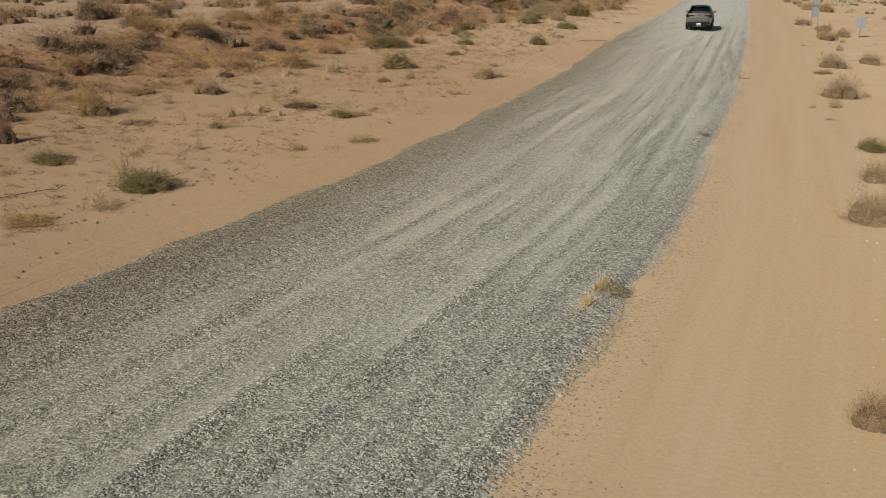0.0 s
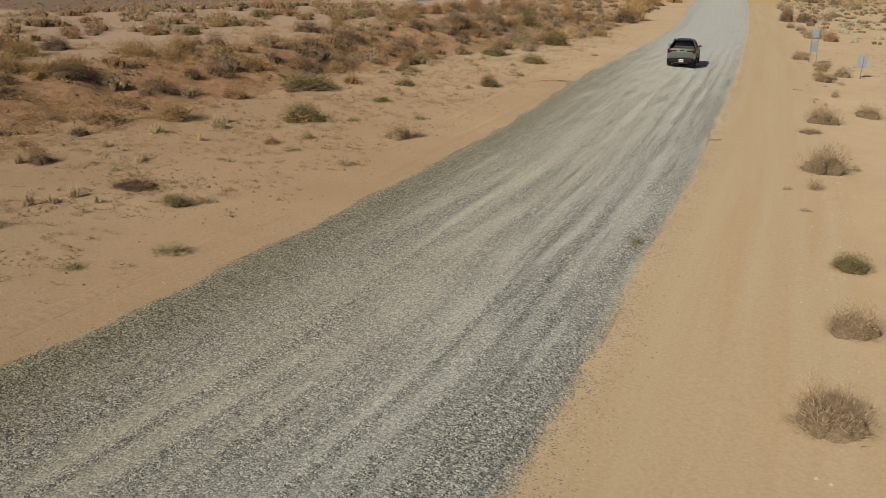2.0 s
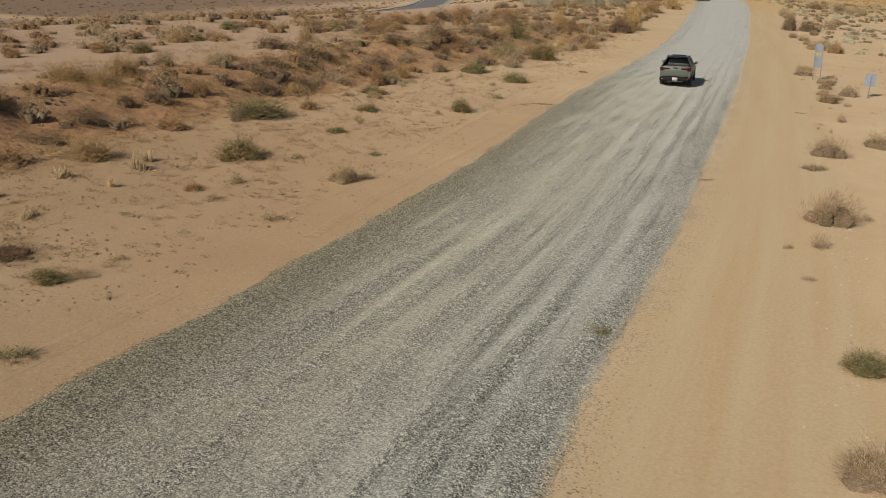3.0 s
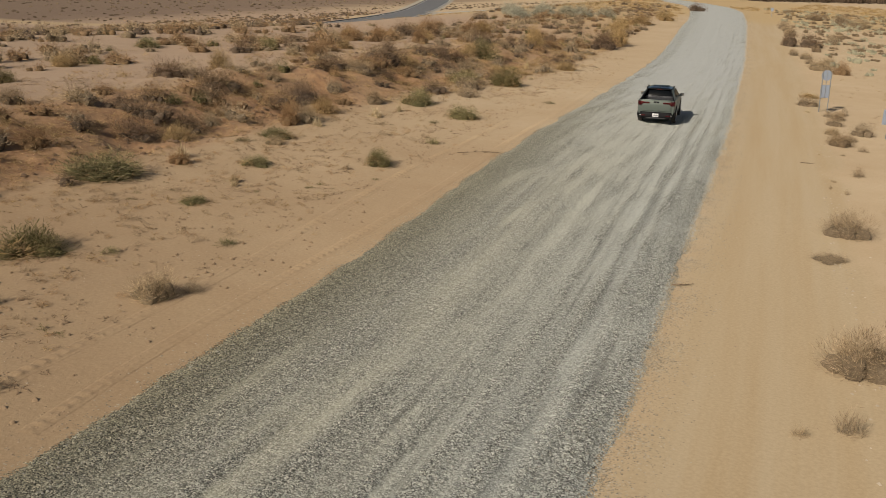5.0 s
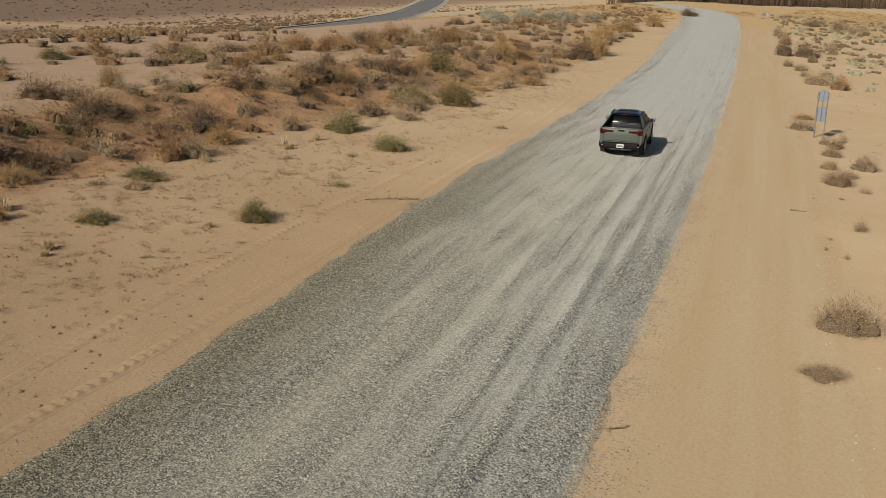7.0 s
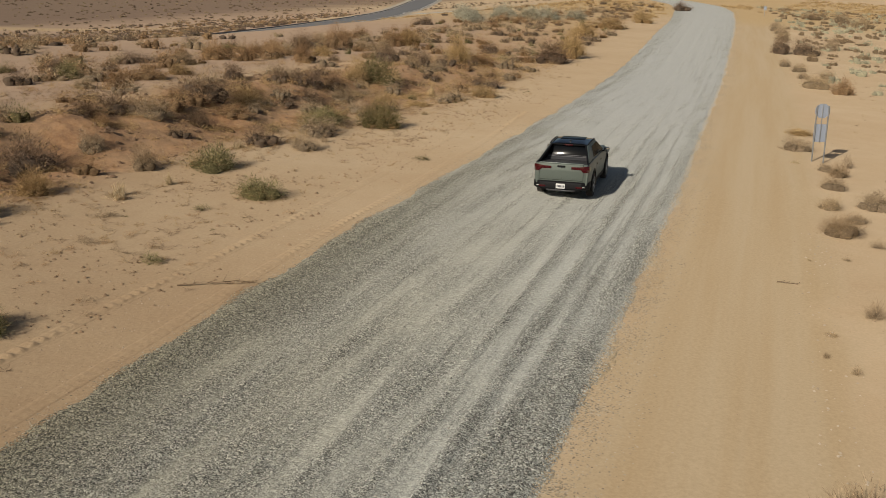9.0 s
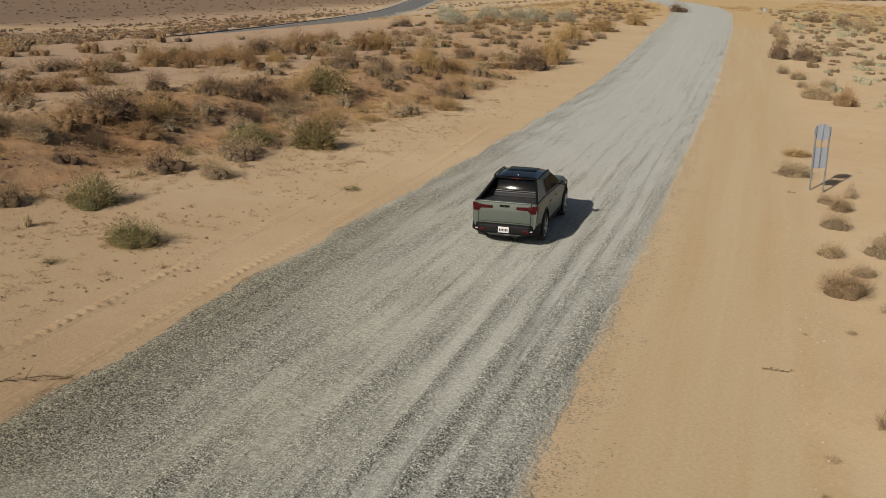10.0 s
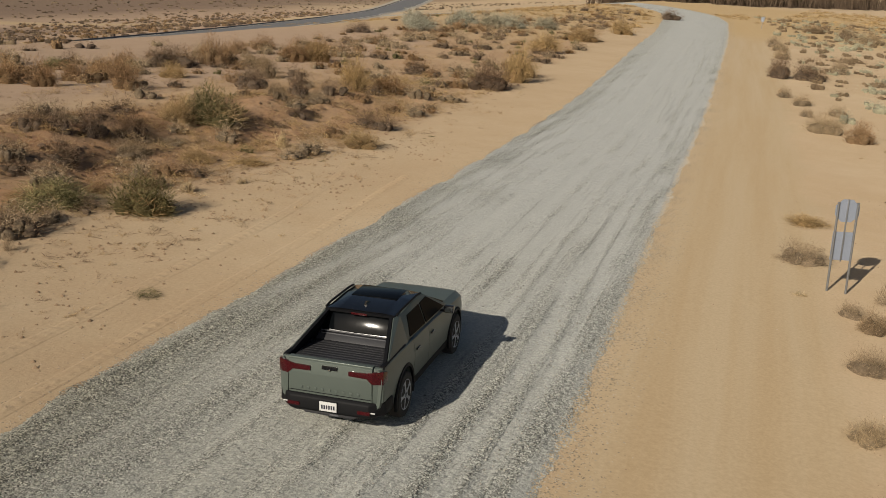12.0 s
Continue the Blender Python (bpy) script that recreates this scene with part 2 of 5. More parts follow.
M_SILVER = plant_material("silver_foliage", (0.28, 0.262, 0.19), (0.52, 0.495, 0.375), (0.68, 0.65, 0.51))
M_WOOD = plant_material("woody_stems", (0.10, 0.07, 0.045), (0.24, 0.17, 0.11), (0.42, 0.33, 0.24))
M_REED = plant_material("bare_brown_stalks", (0.11, 0.076, 0.05), (0.165, 0.118, 0.08), (0.23, 0.165, 0.11))

# darkened copies of the leaf colours put shade into the bushes' middles
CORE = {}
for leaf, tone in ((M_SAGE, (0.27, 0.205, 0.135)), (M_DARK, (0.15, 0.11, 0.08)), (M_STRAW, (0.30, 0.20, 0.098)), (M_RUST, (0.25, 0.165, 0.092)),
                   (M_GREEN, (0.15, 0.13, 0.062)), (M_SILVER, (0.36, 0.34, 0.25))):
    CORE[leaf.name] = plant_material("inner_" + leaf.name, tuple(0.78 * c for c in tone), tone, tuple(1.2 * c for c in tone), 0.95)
M_INNER = plant_material("shaded_inner_twigs", (0.12, 0.085, 0.052), (0.20, 0.147, 0.09), (0.30, 0.225, 0.14))


# ---- mesh helpers ----
def np_mesh(name, verts, tris, material, smooth=False, inner=0):
    """A mesh of triangles from arrays."""
    verts, tris = np.asarray(verts, np.float32), np.asarray(tris, np.int32)
    me = bpy.data.meshes.new(name)
    me.vertices.add(len(verts))
    me.vertices.foreach_set("co", verts.ravel())
    me.loops.add(tris.size)
    me.loops.foreach_set("vertex_index", tris.ravel())
    me.polygons.add(len(tris))
    me.polygons.foreach_set("loop_start", np.arange(0, tris.size, 3, dtype=np.int32))
    if smooth:
        me.polygons.foreach_set("use_smooth", np.ones(len(tris), bool))
    me.update(calc_edges=True)
    me.materials.append(material)
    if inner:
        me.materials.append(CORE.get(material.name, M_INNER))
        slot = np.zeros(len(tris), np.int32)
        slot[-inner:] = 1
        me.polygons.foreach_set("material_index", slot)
    return me


def grid_tris(nx, ny):
    """Triangles of an ny by nx grid of points, row by row."""
    i = np.arange(nx * (ny - 1)).reshape(ny - 1, nx)[:, :-1].ravel()
    return np.concatenate([np.stack([i, i + 1, i + nx + 1], 1), np.stack([i, i + nx + 1, i + nx], 1)])


def sm(a, b, x):
    t = np.clip((x - a) / (b - a), 0, 1)
    return t * t * (3 - 2 * t)


def wave(x, y, seed, size):
    """A smooth uneven field between -1 and 1, from a few crossing waves."""
    r = np.random.RandomState(seed)
    z = np.zeros(np.broadcast(x, y).shape)
    for i in range(7):
        a, f, ph = r.uniform(0, 6.28), r.uniform(0.6, 1.9) / size, r.uniform(0, 6.28)
        z = z + np.sin((x * math.cos(a) + y * math.sin(a)) * f * 6.28 + ph)
    return z / 4.0


def part(name, bm, material, parent, label="", smooth=30.0):
    me = bpy.data.meshes.new(name)
    bm.to_mesh(me)
    bm.free()
    me.materials.append(material)
    for f in me.polygons:
        f.use_smooth = smooth > 0
    if smooth > 0:
        me.set_sharp_from_angle(angle=radians(smooth))
    ob = new(name, me)
    ob.parent = parent
    if label:
        tagged(ob, label)
    return ob


def box(sx, sy, sz, at=(0, 0, 0), bevel=0.0, turn=None, bm=None):
    bm = bm or bmesh.new()
    m = Matrix.Translation(at) @ (turn or Matrix()) @ Matrix.Diagonal((sx, sy, sz, 1))
    made = bmesh.ops.create_cube(bm, size=1, matrix=m)
    if bevel:
        vs = set(made["verts"])
        es = [e for e in bm.edges if e.verts[0] in vs and e.verts[1] in vs]
        bmesh.ops.bevel(bm, geom=es, offset=bevel, segments=2, profile=0.6, affect="EDGES")
    return bm


def tube(a, b, r0, r1=None, n=10, bm=None):
    bm = bm or bmesh.new()
    a, b = Vector(a), Vector(b)
    q = (b - a).to_track_quat("Z", "Y").to_matrix().to_4x4()
    m = Matrix.Translation((a + b) / 2) @ q
    bmesh.ops.create_cone(bm, cap_ends=True, segments=n, radius1=r0, radius2=r1 or r0, depth=(b - a).length, matrix=m)
    return bm


# ---- the lie of the land ----
def land(x, y):
    """Ground height without ripples: a flat, an eroded bank on the left, a terrace, then a long fall to the highway."""
    z = -0.20 - 0.33 * sm(72, 118, y)
    toe = 22.9 + 0.7 * np.sin(y * 0.21) + 0.35 * np.sin(y * 0.53 + 1.0)
    z = z + (1.05 * sm(0, 4.4, -x - toe) - 0.55 * sm(29, 42, -x)) * (1 - sm(92, 132, y))
    d = np.maximum(0, -x - 44)
    return z - 0.13 * d * sm(0, 25, d) * (1 - 0.45 * sm(110, 400, d))


# centre line of the gravel road: x, y, half width
ROAD = [(-3.9, -60, 4.2), (-4.5, -20, 4.2), (-4.8, 8, 4.25), (-4.87, 17, 4.25), (-4.83, 27, 4.07), (-5.37, 36, 3.90), (-5.94, 45, 3.91),
        (-6.75, 54, 3.86), (-7.84, 64, 4.02), (-8.92, 75, 4.03), (-9.75, 84, 3.92), (-10.92, 95, 3.8), (-11.98, 105, 3.72), (-14.15, 124, 3.72),
        (-17.0, 145, 3.9), (-20.5, 170, 4.2), (-23.5, 192, 4.3), (-27.2, 215, 4.6), (-30.6, 234, 4.8), (-37.0, 254, 5.0),
        (-50.0, 272, 5.0), (-78.0, 288, 5.0), (-130.0, 300, 5.0)]


def smooth_line(points, step):
    """Points at even steps along a smooth curve through the given ones."""
    P = np.array(points, float)
    out = []
    for i in range(len(P) - 1):
        a, b, c, d = P[max(i - 1, 0)], P[i], P[i + 1], P[min(i + 2, len(P) - 1)]
        n = max(2, int(np.linalg.norm((c - b)[:2]) / step))
        t = (np.arange(n) / n)[:, None]
        out.append(0.5 * (2 * b + (c - a) * t + (2 * a - 5 * b + 4 * c - d) * t**2 + (3 * b - a - 3 * c + d) * t**3))
    out.append(P[-1:])
    return np.concatenate(out)


FULL = smooth_line(ROAD, 0.3)
LINE = FULL
far_end = int(np.argmax(LINE[:, 1] > 125))
LINE = np.concatenate([LINE[:far_end], LINE[far_end::5]])
_, first = np.unique(LINE[:, 1], return_index=True)
CY, CX, CW = LINE[first, 1], LINE[first, 0], LINE[first, 2]
CS = np.concatenate([[0], np.cumsum(np.linalg.norm(np.diff(LINE[:, :2], axis=0), axis=1))])[first]


def road_x(y):
    return np.interp(y, CY, CX)


def road_w(y):
    return np.interp(y, CY, CW)


def aside(x, y):
    """Metres from the road's centre line, to the right positive."""
    slope = (road_x(y + 1) - road_x(y - 1)) / 2
    return (x - road_x(y)) / np.sqrt(1 + slope**2)


def ground_z(x, y):
    """Ground height with ripples, ruts and the shallow bed of the road."""
    z = land(x, y)
    u = aside(x, y)
    w = road_w(y)
    off = np.maximum(np.abs(u) - w, 0)
    rough = sm(0.5, 5, off)
    z = z + rough * (0.05 * wave(x, y, 3, 9) + 0.025 * wave(x, y, 4, 2.6))
    bank = sm(21.5, 24, -x) * (1 - sm(28, 33, -x)) * (1 - sm(100, 140, y))
    z = z + bank * (0.20 * wave(x, y, 5, 4.5) + 0.13 * wave(x, y, 6, 1.9) - 0.16 * np.abs(wave(x, y, 7, 2.6)))
    z = z - 0.02 * np.exp(-((u - w - 1.3) / 0.35) ** 2) - 0.02 * np.exp(-((u - w - 2.9) / 0.35) ** 2)
    z = z + 0.035 * np.exp(-((u - w - 4.6) / 0.5) ** 2)
    return z - 0.14 * (1 - sm(w - 1.3, w - 0.6, np.abs(u))) * (1 - sm(100, 112, y))


def verge(y):
    """Metres of open sand between the gravel and the brush on the left."""
    return np.interp(y, [20, 30, 60, 74, 87, 98, 115, 160], [11.8, 11.3, 10.4, 8.8, 6.2, 4.6, 4.8, 3.5])


def rusty(x, y):
    """Share of redder sand on the left of the gravel."""
    off = -aside(x, y) - road_w(y)
    return sm(-0.9, 0.3, off) * (0.66 + 0.16 * sm(4, 8, off)) * (1 - sm(30, 60, off)) * (1 - 0.9 * sm(42, 92, y))


def spread(lo, hi, fine_lo, fine_hi, step, grow):
    """Grid lines, even where the camera is near and ever wider outside."""
    mid = list(np.arange(fine_lo, fine_hi, step))
    up, d = [mid[-1]], step
    while up[-1] < hi:
        d *= grow
        up.append(up[-1] + d)
    down, d = [mid[0]], step
    while down[-1] > lo:
        d *= grow
        down.append(down[-1] - d)
    return np.array(down[:0:-1] + mid + up[1:])


gx, gy = spread(-2200, 1500, -40, 8, 0.56, 1.08), spread(-900, 3600, 8, 112, 0.56, 1.06)
GX, GY = np.meshgrid(gx, gy)
GZ = ground_z(GX, GY)
me = np_mesh("ground", np.stack([GX, GY, GZ], -1).reshape(-1, 3), grid_tris(len(gx), len(gy)), M_SAND, True)
U = aside(GX, GY)
W = road_w(GY)
left = -U - W                                    # metres left of the gravel
right = U - W
inside = left - verge(GY)                        # metres into the brush
near_bank = sm(21.5, 23.5, -GX + 0.5 * wave(GX, GY, 8, 7)) * (1 - sm(27.5, 29.5, -GX + 0.7 * wave(GX, GY, 9, 6))) * (1 - sm(100, 135, GY))
veg = np.maximum(0.40 * sm(-1.0, 2.5, inside + 0.9 * wave(GX, GY, 8, 7)) * (1 - sm(27.5, 31, -GX)), near_bank)
veg = np.maximum(veg, 0.55 * sm(0, 3, inside) * sm(85, 110, GY) * (1 - sm(24, 30, left + 1.5 * wave(GX, GY, 9, 11)))) * (1 - sm(150, 240, GY))
track = sm(0.0, 0.6, right) * (1 - sm(4.3, 5.2, right + 0.35 * wave(GX, GY, 10, 6)))
pale = sm(27.5, 30, -GX + 0.7 * wave(GX, GY, 9, 6)) * sm(14, 18, left) * (1 - sm(140, 190, left)) * (1 - sm(420, 520, GY)) * (1 - sm(150, 190, GY) * (1 - sm(38, 48, left)))
gold = sm(190, 215, GY + 4 * wave(GX, GY, 12, 30)) * (1 - sm(300, 340, GY)) * sm(-70, -50, GX)
gold = np.maximum(gold, 0.65 * sm(140, 175, GY) * sm(5, 9, left) * (1 - sm(33, 45, left)) * (1 - sm(300, 340, GY)))
rust = rusty(GX, GY)
flats = 0.9 * sm(95, 150, left + 10 * wave(GX, GY, 13, 40))
spill = (1 - sm(-0.35, 1.3, np.maximum(left + 0.35, right) + 0.25 * wave(GX, GY, 15, 3))) ** 2.4 * np.where(left > right, 0.6, 0.9)
for key, val in (("spill", spill), ("plain", flats), ("rust", rust), ("lane", right), ("veg", veg), ("track", track), ("pale", pale), ("gold", gold)):
    at = me.attributes.new(key, "FLOAT", "POINT")
    at.data.foreach_set("value", val.astype(np.float32).ravel())
tagged(new("ground", me), "pale tan desert sand with pebbles and red earth", "ground", kind="structure")


# ---- the gravel road ----
def strip(name, line, across, height, material, thick_uv=True):
    """A road sheet along a line of x, y, half width; across: places from -1 to 1; height(u, s, x, y): metres above the land."""
    P = line[:, :2]
    tan = np.gradient(P, axis=0)
    tan /= np.linalg.norm(tan, axis=1)[:, None]
    nor = np.stack([tan[:, 1], -tan[:, 0]], 1)
    s = np.concatenate([[0], np.cumsum(np.linalg.norm(np.diff(P, axis=0), axis=1))])
    u = across[None, :] * line[:, 2:3]
    X, Y = P[:, :1] + nor[:, :1] * u, P[:, 1:2] + nor[:, 1:2] * u
    Z = land(X, Y) + height(across[None, :] + 0 * u, s[:, None] + 0 * u, X, Y)
    tri = grid_tris(len(across), len(P))
    m = np_mesh(name, np.stack([X, Y, Z], -1).reshape(-1, 3), tri, material, True)
    uv = m.uv_layers.new(name="UVMap")
    both = np.stack([u, s[:, None] + 0 * u], -1).reshape(-1, 2)[tri.ravel()]
    uv.data.foreach_set("uv", both.astype(np.float32).ravel())
    return m, across[None, :] + 0 * u


def gravel_height(a, s, x, y):
    """Crown, wheel lines and windrows; the rim dips under the sand along a ragged line."""
    z = 0.05 + 0.05 * (1 - a**2)
    for c, h, w, seed in ((-0.90, 0.035, 0.05, 20), (-0.42, 0.010, 0.025, 21), (-0.12, 0.010, 0.02, 22), (0.16, 0.014, 0.025, 23),
                          (0.42, 0.034, 0.03, 24), (0.60, 0.045, 0.035, 25), (0.74, 0.04, 0.03, 26), (0.89, 0.055, 0.045, 27)):
        m = c + 0.02 * wave(s, 0 * s, seed, 14)
        z = z + h * (1 - 0.7 * sm(70, 110, y)) * (0.7 + 0.45 * wave(s, 0 * s, seed + 10, 8)) * np.exp(-((a - m) / w) ** 2)
    for c in (-0.66, -0.27, 0.05, 0.31):
        z = z - 0.022 * np.exp(-((a - c) / 0.06) ** 2)
    z = z + (1 - 0.85 * sm(70, 105, y)) * (0.004 * wave(x, y, 40, 0.8) + 0.004 * wave(x, y, 41, 0.35))
    rag = (1 - sm(105, 125, y)) * 0.012 * wave(x, y, 45, 1.7) + 0.038 * wave(x, y, 42, 3.4) + (1 - sm(105, 125, y)) * (0.005 * wave(x, y, 43, 0.9) + 0.007 * wave(x, y, 44, 0.3))
    return z - 0.13 * sm(0.95, 1.12, np.abs(a) + rag)


def loose_share(a, s, x, y):
    """How loose the stones lie, 0 to 1: most on windrows and along the left rim, least in the wheel lines."""
    z = 0.34 + 0.26 * sm(0.45, 0.95, -a) + 0.14 * sm(0.2, 0.6, a) + 0.30 * wave(x * 0.9, s * 0.06, 50, 0.8) + 0.12 * wave(x, y, 51, 3.5)
    for c, w, h in ((-0.55, 0.02, 0.14), (-0.42, 0.03, 0.16), (-0.20, 0.02, 0.12), (-0.05, 0.02, 0.14), (0.16, 0.025, 0.2), (0.42, 0.022, 0.3),
                    (0.60, 0.03, 0.3), (0.74, 0.022, 0.3), (0.90, 0.07, 0.42)):
        z = z + h * (1 + 0.7 * wave(s, 0 * s, int(60 + 40 * c), 11)) * np.exp(-((a - c - 0.035 * wave(s, 0 * s, 52, 22)) / w) ** 2)
    for c, h in ((-0.66, 0.10), (-0.27, 0.14), (0.05, 0.17), (0.31, 0.18), (0.51, 0.22), (0.67, 0.18)):
        z = z - h * (1 + 0.6 * wave(s, 0 * s, int(90 + 40 * c), 16)) * np.exp(-((a - c - 0.03 * wave(s, 0 * s, 53, 25)) / 0.04) ** 2)
    return np.clip(z, 0.05, 1.0)


def gravel_sheet(y0, y1, cell):
    """A stretch of the road as a rough bed of stones: facets of the given size with the same steepness throughout."""
    line = FULL[(FULL[:, 1] > y0) & (FULL[:, 1] < y1)]
    steps = np.arange(0, len(line) - 1, cell / 0.3)
    line = np.stack([np.interp(steps, np.arange(len(line)), line[:, i]) for i in range(3)], 1)
    r = np.random.RandomState(77)

    keep = []

    def stony(a, s, x, y):
        loose = loose_share(a, s, x, y)
        keep.extend((loose, y))
        return gravel_height(a, s, x, y) + min(cell, 0.13) * (0.07 + 0.27 * loose) * (1 - 0.55 * sm(75, 120, y)) * r.uniform(-1, 1, a.shape)

    m, a = strip("road", line, np.linspace(-1.13, 1.13, int(9.0 / cell)), stony, M_GRAVEL)
    co = np.zeros(len(m.vertices) * 3, np.float32)
    m.vertices.foreach_get("co", co)
    co = co.reshape(-1, 3)
    co[:, :2] += r.uniform(-0.32, 0.32, (len(co), 2)) * cell
    m.vertices.foreach_set("co", co.ravel())
    m.polygons.foreach_set("use_smooth", np.zeros(len(m.polygons), bool))
    # the last value fades the gravel's colour contrast with distance down the road
    sheet = dict(edge=np.maximum(sm(0.93, 1.09, -a), sm(0.91, 1.07, a)), loose=keep[0], fade_or_wear=sm(45, 110, keep[1]))
    for key, val in sheet.items():
        at = m.attributes.new(key, "FLOAT", "POINT")
        at.data.foreach_set("value", val.astype(np.float32).ravel())
    tagged(new("road", m), "crushed grey gravel road with loose windrows and wheel lines", "road", kind="structure")


gravel_sheet(-60, 9.5, 0.30)
gravel_sheet(8.5, 98.3, 0.059)
gravel_sheet(97, 186.5, 0.12)
gravel_sheet(185.3, 301, 0.30)


def road_z(x, y):
    u = aside(x, y) / road_w(y)
    return land(x, y) + gravel_height(u, np.interp(y, CY, CS), x, y)


# ---- the highway in the distance ----
k = Nodes("worn_asphalt", 0.85)
k.set("Base Color", k.mix(k.noise(k.pos(), 0.6, 5), (0.12, 0.12, 0.125), (0.19, 0.185, 0.18)))
M_ASPHALT = k.m
k = Nodes("shoulder_gravel", 0.95)
k.set("Base Color", k.mix(k.noise(k.pos(), 0.5, 5), (0.30, 0.27, 0.22), (0.46, 0.40, 0.32)))
M_SHOULDER = k.m
M_LINE = plain("road_paint", (0.75, 0.73, 0.68), 0.6, scale=2.0)

HWY = [(-65, 126, 7.2), (-71, 152, 7.2), (-84, 194, 7.3), (-102, 240, 7.5), (-127, 300, 7.5), (-146, 340, 7.5),
       (-185, 435, 7.6), (-227, 538, 7.8), (-255, 610, 8.0), (-286, 690, 8.0), (-370, 900, 8.0), (-560, 1400, 8.0)]
HL = smooth_line(HWY, 2.0)
SINK = lambda y: 1.3 * (1 - sm(126, 150, y))     # near end buried under the ground, to fit the camera's view
wide = HL.copy()
wide[:, 2] *= 1.75
wide[:, 0] -= 1.5
flat_across = np.linspace(-1, 1, 9)
me, _ = strip("highway_shoulder", wide, flat_across, lambda a, s, x, y: 0.16 - 0.9 * sm(0.8, 1.0, np.abs(a)) - SINK(y), M_SHOULDER)
tagged(new("highway_shoulder", me), "pale gravel shoulder along the highway", "shoulder", kind="structure")
me, _ = strip("highway", HL, flat_across, lambda a, s, x, y: 0.24 - 0.10 * sm(0.9, 1.0, np.abs(a)) - SINK(y), M_ASPHALT)
tagged(new("highway", me), "grey asphalt highway curving away beyond the brush", "highway", kind="structure")
for sign in (-1, 1):
    ln = HL.copy()
    t = np.gradient(ln[:, :2], axis=0)
    t /= np.linalg.norm(t, axis=1)[:, None]
    ln[:, 0] += t[:, 1] * sign * (HL[:, 2] - 0.75)
    ln[:, 1] -= t[:, 0] * sign * (HL[:, 2] - 0.75)
    ln[:, 2] = 0.20
    me, _ = strip("edge_line", ln, np.linspace(-1, 1, 3), lambda a, s, x, y: 0.262 - SINK(y), M_LINE)
    tagged(new("edge_line", me), "white painted edge line on the highway", "road marking", kind="structure")
kerb = HL.copy()
kerb[:, 0] -= (HL[:, 2] + 0.25) * 0.93
kerb[:, 1] -= (HL[:, 2] + 0.25) * 0.36
kerb[:, 2] = 0.16
me, _ = strip("asphalt_kerb", kerb, np.linspace(-1, 1, 5), lambda a, s, x, y: 0.20 + 0.22 * (1 - np.abs(a) ** 4) - SINK(y), M_ASPHALT)
tagged(new("asphalt_kerb", me), "low dark asphalt kerb on the far side of the highway", "kerb", kind="structure")


# ---- plants ----
def tufts(rng, centre, size, tall, n, lobes=5, droop=0.25, lean=1.15, width=0.014, low=0.0):
    """Blades of many plants at once: centre (k, 3), width and height of each (k,), n blades each.
    Each plant grows from several lobes, so that its outline is uneven and has gaps."""
    kk = len(centre)
    lobe_a = rng.uniform(0, 6.283, (kk, lobes))
    lobe_r = rng.uniform(0.05, 0.30, (kk, lobes))
    lobe_s = rng.uniform(0.62, 1.0, (kk, lobes))
    pick = rng.randint(0, lobes, (kk, n))
    row = np.arange(kk)[:, None]
    la, lr, ls = lobe_a[row, pick], lobe_r[row, pick], lobe_s[row, pick]
    base = np.stack([np.cos(la) * lr, np.sin(la) * lr, 0 * la], -1) + rng.normal(0, 0.05, (kk, n, 3)) * (1, 1, 0)
    az = rng.uniform(0, 6.283, (kk, n))
    th = lean * np.sqrt(rng.uniform(0.0, 1.0, (kk, n)))
    ln = ls * rng.uniform(0.55, 1.0, (kk, n))
    way = np.stack([np.cos(az) * np.sin(th), np.sin(az) * np.sin(th), np.cos(th)], -1)
    tip = base + way * ln[..., None] * (0.42, 0.42, 1.0) + rng.normal(0, 0.05, (kk, n, 3))
    start = base + (tip - base) * (low * rng.uniform(0.35, 1, (kk, n)))[..., None]
    mid = start + (tip - start) * 0.55 + np.stack([0 * az, 0 * az, droop * 0.3 * ln], -1) * rng.uniform(0.2, 1, (kk, n))[..., None]
    tip = tip - np.stack([0 * az, 0 * az, droop * 0.25 * ln * np.sin(th)], -1)
    sc = np.stack([size, size, tall], -1)[:, None, :]
    start, mid, tip = (centre[:, None, :] + v * sc for v in (start, mid, tip))
    side = np.cross(tip - start, rng.normal(0, 1, (kk, n, 3)))
    side /= np.linalg.norm(side, axis=-1, keepdims=True) + 1e-9
    side *= (width * np.maximum(size, tall))[:, None, None] * rng.uniform(0.5, 1.3, (kk, n, 1))
    v = np.stack([start - side, start + side, mid - side * 0.8, mid + side * 0.8, tip], 2)
    v[..., 2] = np.maximum(v[..., 2], centre[:, None, None, 2] - 0.03)
    i = 5 * np.arange(kk * n)[:, None]
    tri = np.concatenate([i + (0, 1, 3), i + (0, 3, 2), i + (2, 3, 4)])
    return v.reshape(-1, 3), tri, 0


